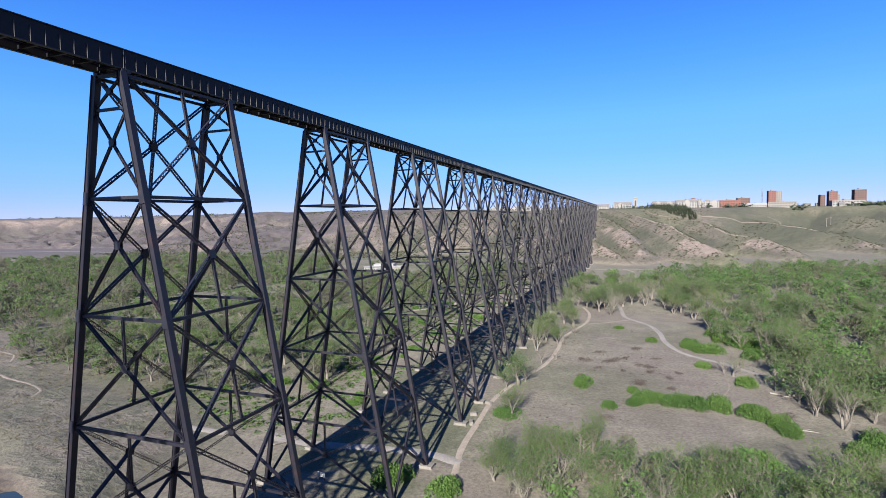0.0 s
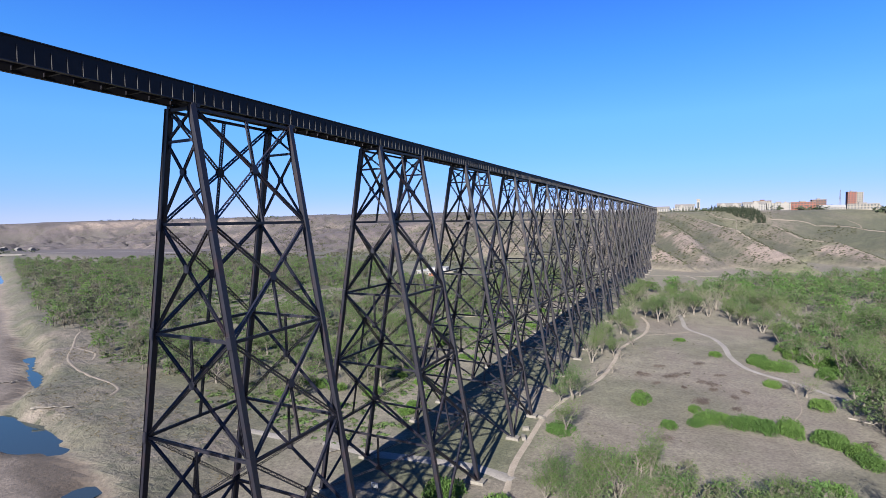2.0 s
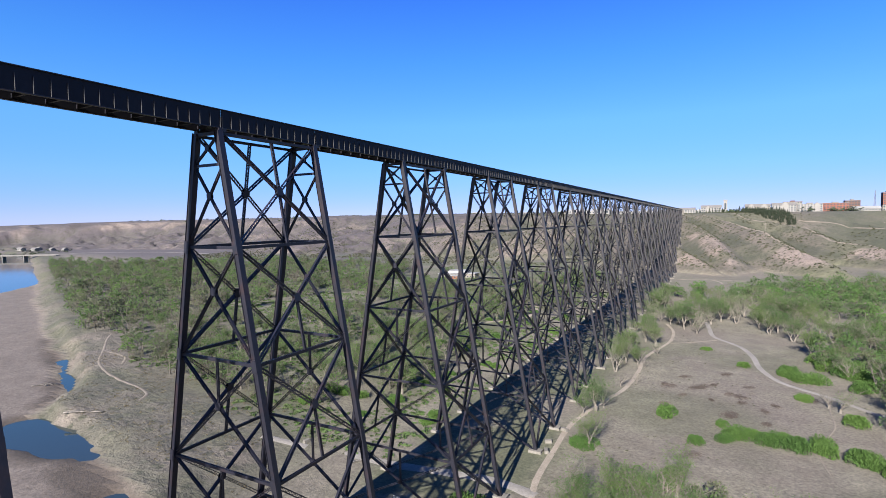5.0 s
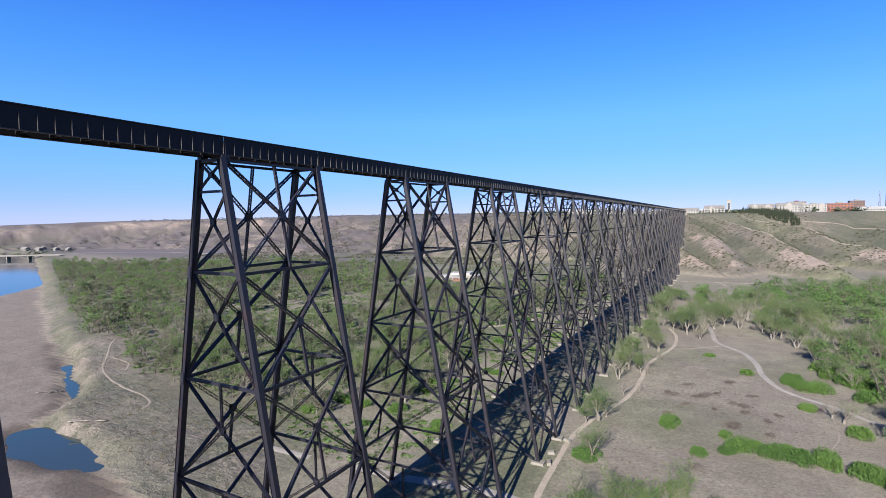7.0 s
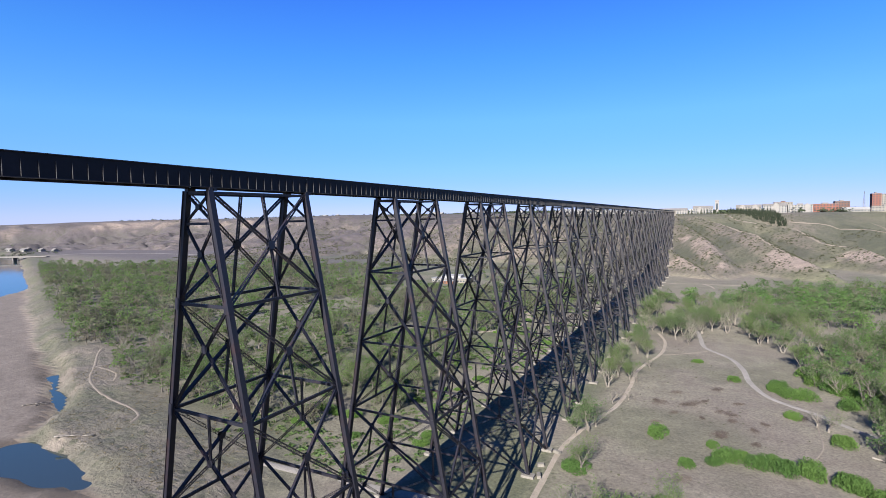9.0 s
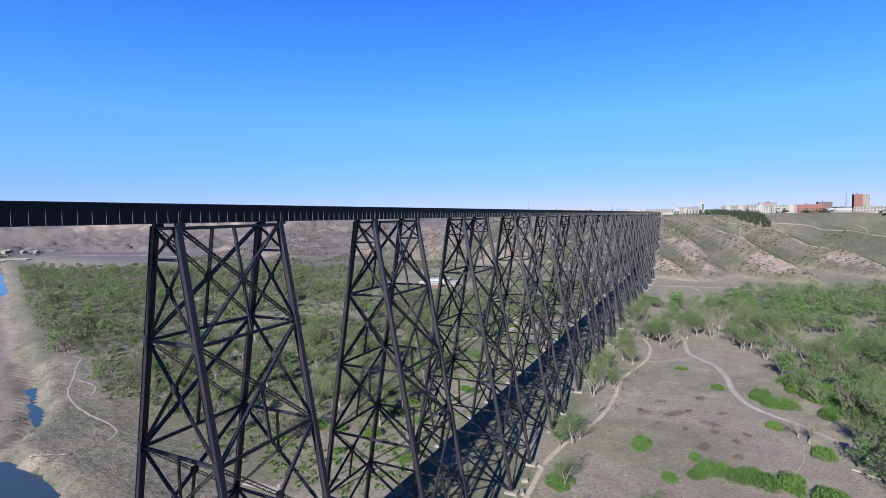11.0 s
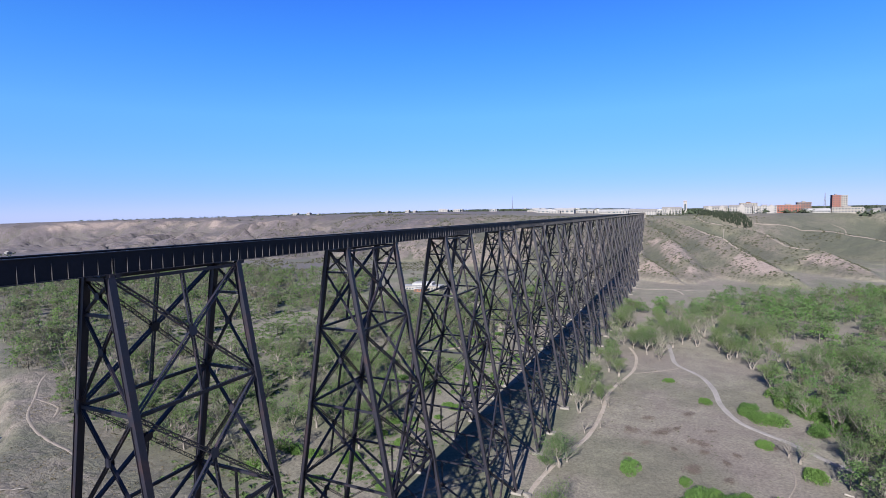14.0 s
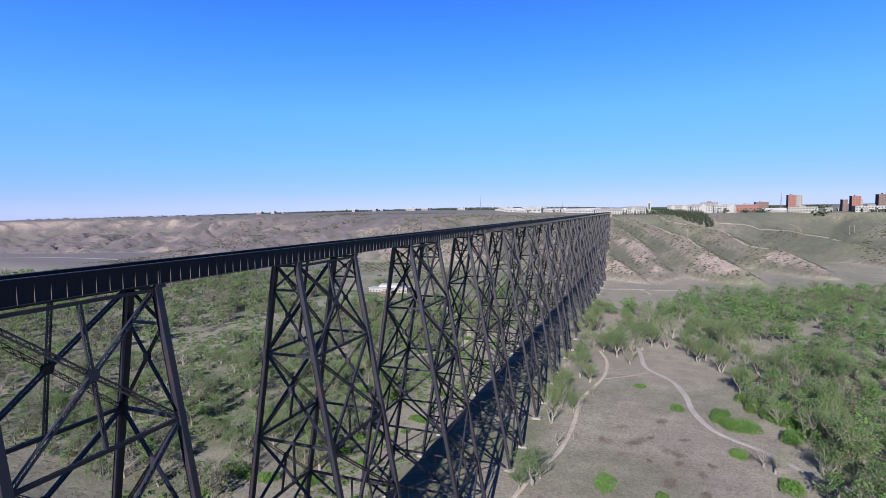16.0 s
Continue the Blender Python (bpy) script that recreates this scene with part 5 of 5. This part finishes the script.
g4 = building("apartment_building", "white apartment building with tall gabled fronts", 162, 206, CITY - 30, 16, 92, 4, WALL_WHITE, "gable")
gable_front(g4, 2, 12, 17, 6)
g5 = building("apartment_building", "long white apartment building beside the spruces", 208, 252, CITY - 25, 16, 93, 4, WALL_WHITE, "flat")
gable_front(g5, 12, 9, 17, 4)
building("hotel_block", "cream hotel block with a brown penthouse", 190, 226, CITY + 60, 16, 100, 5, WALL_CREAM, "flat", BRICK_DARK)
building("office_building", "low red brick office building", 256, 300, CITY, 26, 94, 3, BRICK_RED, "flat")
building("office_building", "red brick building with stepped roof", 300, 326, CITY + 40, 20, 99, 4, BRICK_DARK, "flat")
building("retail_building", "long low white building on the plateau edge", 300, 346, CITY - 30, 14, 81, 1, WALL_WHITE, "gable", ROOF_WHITE)
building("retail_building", "long low cream building on the plateau edge", 350, 404, CITY - 20, 14, 87, 2, WALL_CREAM, "flat")
building("apartment_tower", "red brick apartment tower of eight storeys", 357, 372, CITY + 10, 18, 113, 8, BRICK_RED, "flat", None, 3)
building("apartment_tower", "pale wing of the apartment tower", 372.2, 384, CITY + 12, 16, 112, 8, WALL_CREAM, "flat", None, 3)
building("office_tower", "dark brick office tower", 459, 468, CITY + 20, 16, 101, 6, BRICK_DARK, "flat", None, 3)
building("office_tower", "pinkish brick office tower", 472, 488, CITY + 10, 16, 108, 7, BRICK_RED, "flat", None, 3)
building("office_tower", "pale office tower beside the brick tower", 488.3, 493, CITY + 15, 16, 101, 6, WALL_CREAM, "flat", None, 3)
building("courthouse", "modern white building with a flat roof", 468, 526, CITY - 24, 22, 87, 2, WALL_WHITE, "flat")
building("office_tower", "dark brick tower of seven storeys", 528, 550, CITY + 40, 18, 111, 7, BRICK_DARK, "flat", None, 5)
building("apartment_tower", "brown brick apartment tower", 600, 626, CITY + 60, 18, 112, 7, BRICK_DARK, "flat", None, 5)
town_rng = random.Random(31)
for i in range(16):
    x = 410 + i * 16 + town_rng.uniform(-4, 4)
    building("house", "small pale house on the plateau", x, x + town_rng.uniform(9, 13), CITY - 20 + town_rng.uniform(-15, 120), 9, ground_at(x, CITY) + 5.5, 1, town_rng.choice((WALL_WHITE, WALL_CREAM)), "gable", None, 3, "plateau houses")
for i in range(22):
    x = -1900 + 1750 * town_rng.random()
    y = 2090 + town_rng.uniform(-60, 320)
    w = town_rng.choice((12, 16, 22, 34))
    building("warehouse", "pale low industrial building on the far plateau", x, x + w, y, 20, ground_at(x, y) + town_rng.uniform(6, 11), 1, town_rng.choice((WALL_WHITE, WALL_WHITE, WALL_CREAM)), town_rng.choice(("flat", "gable")), ROOF_WHITE, 3, "far industrial buildings")
for i in range(26):
    x, y = -430 + i * 17 + town_rng.uniform(-6, 6), town_rng.uniform(1480, 1860)
    building("warehouse", "long white industrial building on the plateau", x, x + town_rng.choice((16, 24, 34, 52)), y, 22, ground_at(x, y) + town_rng.uniform(5, 10), 1, town_rng.choice((WALL_WHITE, WALL_WHITE, WALL_CREAM)), town_rng.choice(("flat", "flat", "gable")), ROOF_WHITE, 4, "industrial buildings")
building("grain_elevator", "pale grain elevator on the far plateau", -1672, -1662, 2160, 10, 92, 1, WALL_CREAM, "gable", None, 1)

for x, y, w in ((-1560, 640, 22), (-1600, 668, 16), (-1500, 655, 14), (-1640, 640, 30), (-1450, 662, 12)):
    building("house", "pale low building on the valley floor", x, x + w, y, 11, ground_at(x, y) + 5.0, 1, WALL_WHITE, "gable", ROOF_GREY, 3, "valley buildings")

# the low white building in the woods
lodge = new("visitor_centre")
lodge.location = (-196, 466, ground_at(-196, 466))
tagged(lodge, "low white-roofed visitor centre with an orange-red annex", "building")
for n, lo, hi, m in (("wall", (-24, 4, -1), (2, 16, 4.2), WALL_WHITE), ("wall", (2.2, 8, -1), (20, 20, 4.8), WALL_CREAM), ("annex", (-5, -4, -1), (7, 3.7, 3.0), ORANGE)):
    b = Build()
    b.box(lo, hi)
    body = b.make(n, m, lodge)
    b = Build()
    b.box((lo[0] - 0.8, lo[1] - 0.8, hi[2] + 0.01), (hi[0] + 0.8, hi[1] + 0.8, hi[2] + 0.6))
    b.make("roof", ROOF_WHITE, body)
    k = max(3, int((hi[0] - lo[0]) / 3.5))
    for i in range(k):
        u = lo[0] + (hi[0] - lo[0]) * (i + 0.5) / k
        b = Build()
        b.box((u - 0.9, lo[1] - 0.1, 0.9), (u + 0.9, lo[1] + 0.05, 2.5))
        b.make("window", GLASS, body)
b = Build()
b.hexa([(-14, 8, 4.85), (10, 10, 5.45), (10, 19, 5.45), (-14, 15, 4.85), (-14, 8, 7.0), (10, 10, 7.6), (10, 19, 9.0), (-14, 15, 8.2)])
b.make("clerestory", ROOF_WHITE, lodge)


def lattice_mast(name, x, y, h, w, label):
    root = new(name)
    root.location = (x, y, ground_at(x, y) - 0.5)
    legs = [(-1, -1), (1, -1), (1, 1), (-1, 1)]
    for u, v in legs:
        b = Build()
        b.tube((u * w, v * w, 0), (u * w * 0.15, v * w * 0.15, h), 0.22, 0.12, 4)
        b.make("leg", STEEL_GREY, root)
    n = int(h / (w * 3))
    b = Build()
    for i in range(n):
        s0, s1 = w * (1 - 0.85 * i / n), w * (1 - 0.85 * (i + 1) / n)
        for (u, v), (p, q) in zip(legs, legs[1:] + legs[:1]):
            b.tube((u * s0, v * s0, h * i / n), (p * s1, q * s1, h * (i + 1) / n), 0.1, 0.1, 3)
            b.tube((p * s0, q * s0, h * i / n), (u * s1, v * s1, h * (i + 1) / n), 0.1, 0.1, 3)
    b.make("bracing", STEEL_GREY, root)
    return tagged(root, label, "mast", "radio masts")


lattice_mast("radio_mast", 344, CITY + 10, 42, 2.2, "grey lattice radio mast beside the brick tower")
lattice_mast("radio_mast", -622, 2200, 66, 1.2, "thin grey radio mast on the far plateau")
lattice_mast("radio_mast", -260, 2200, 40, 1.2, "thin grey radio mast on the far plateau")

# the low road bridge over the river, far up the valley
road_bridge = new("road_bridge")
road_bridge.location = (-1330, 480, 6.0)
road_bridge.rotation_euler = (0, 0, radians(30))
tagged(road_bridge, "low concrete road bridge over the river", "bridge")
b = Build()
b.box((-190, -6, 4.0), (130, 6, 5.4))
b.make("deck", ROOF_GREY, road_bridge)
for side in (-1, 1):
    b = Build()
    b.box((-190, side * 6 - 0.2, 5.42), (130, side * 6 + 0.2, 6.5))
    b.make("parapet", ROOF_GREY, road_bridge)
for i in range(7):
    b = Build()
    b.hexa([(-170 + i * 46 - 1, -5, -5), (-170 + i * 46 + 1, -5, -5), (-170 + i * 46 + 1, 5, -5), (-170 + i * 46 - 1, 5, -5), (-170 + i * 46 - 0.9, -5.5, 3.99), (-170 + i * 46 + 0.9, -5.5, 3.99), (-170 + i * 46 + 0.9, 5.5, 3.99), (-170 + i * 46 - 0.9, 5.5, 3.99)])
    b.make("pier", ROOF_GREY, road_bridge)

# the concrete abutment at the end of the viaduct
b = Build()
END_DROP = GRADE * DECK_END
b.box((-4.5, DECK_END, 66), (4.5, DECK_END + 10, LEG_TOP + 0.5 - END_DROP))
b.box((-4.5, DECK_END + 0.6, LEG_TOP + 0.5 - END_DROP), (4.5, DECK_END + 10, GIRDER_TOP - 0.6 - END_DROP))
tagged(b.make("abutment", CONCRETE), "pale concrete abutment at the end of the viaduct", "abutment")
ribbon("railway_embankment", [(0, DECK_END + 9), (-2, DECK_END + 80), (-14, DECK_END + 200)], 6.0, TRACK, "gravel railway embankment beyond the viaduct", "embankment", up=1.2)

# belts of trees along the far plateau, too many to count
unit_points = np.random.RandomState(4).normal(size=(15, 3)) * (0.5, 0.5, 0.32) + (0, 0, 0.5)
uv, uf = leaf_faces(unit_points, 0.34, np.random.RandomState(5))
parts = [(-3200, -200, 2420, 3300, 1500), (-2300, -150, 2120, 2420, 500), (-260, 900, 1850, 2400, 900), (395, 700, 1268, 1310, 110), (60, 330, 1262, 1300, 40), (-4200, -1500, 2300, 3300, 500)]
rim = [(-1900, -1000, 980, 1500, 150), (-1750, -1350, 560, 690, 60)]
xs, ys = [], []
for x0, x1, y0, y1, n in parts:
    x, y = sprinkle(n * 2, x0, x1, y0, y1, lambda x, y: value_noise(x, y, 260, 61, 3) > 0.44)
    xs.append(x[:n])
    ys.append(y[:n])
for x0, x1, y0, y1, n in rim:
    x, y = sprinkle(n, x0, x1, y0, y1, lambda x, y: (surface(x, y) > 78) | (surface(x, y) < 20))
    xs.append(x)
    ys.append(y)
sizes = np.concatenate([far_rng.uniform(6, 12, len(x)) * (0.5 if i >= len(parts) else 1.0) for i, x in enumerate(xs)])
x, y = np.concatenate(xs), np.concatenate(ys)
scrub_field("tree_belt", x, y, sizes, LEAF_BELT, "dark green belts of trees along the far plateau", (uv, uf))
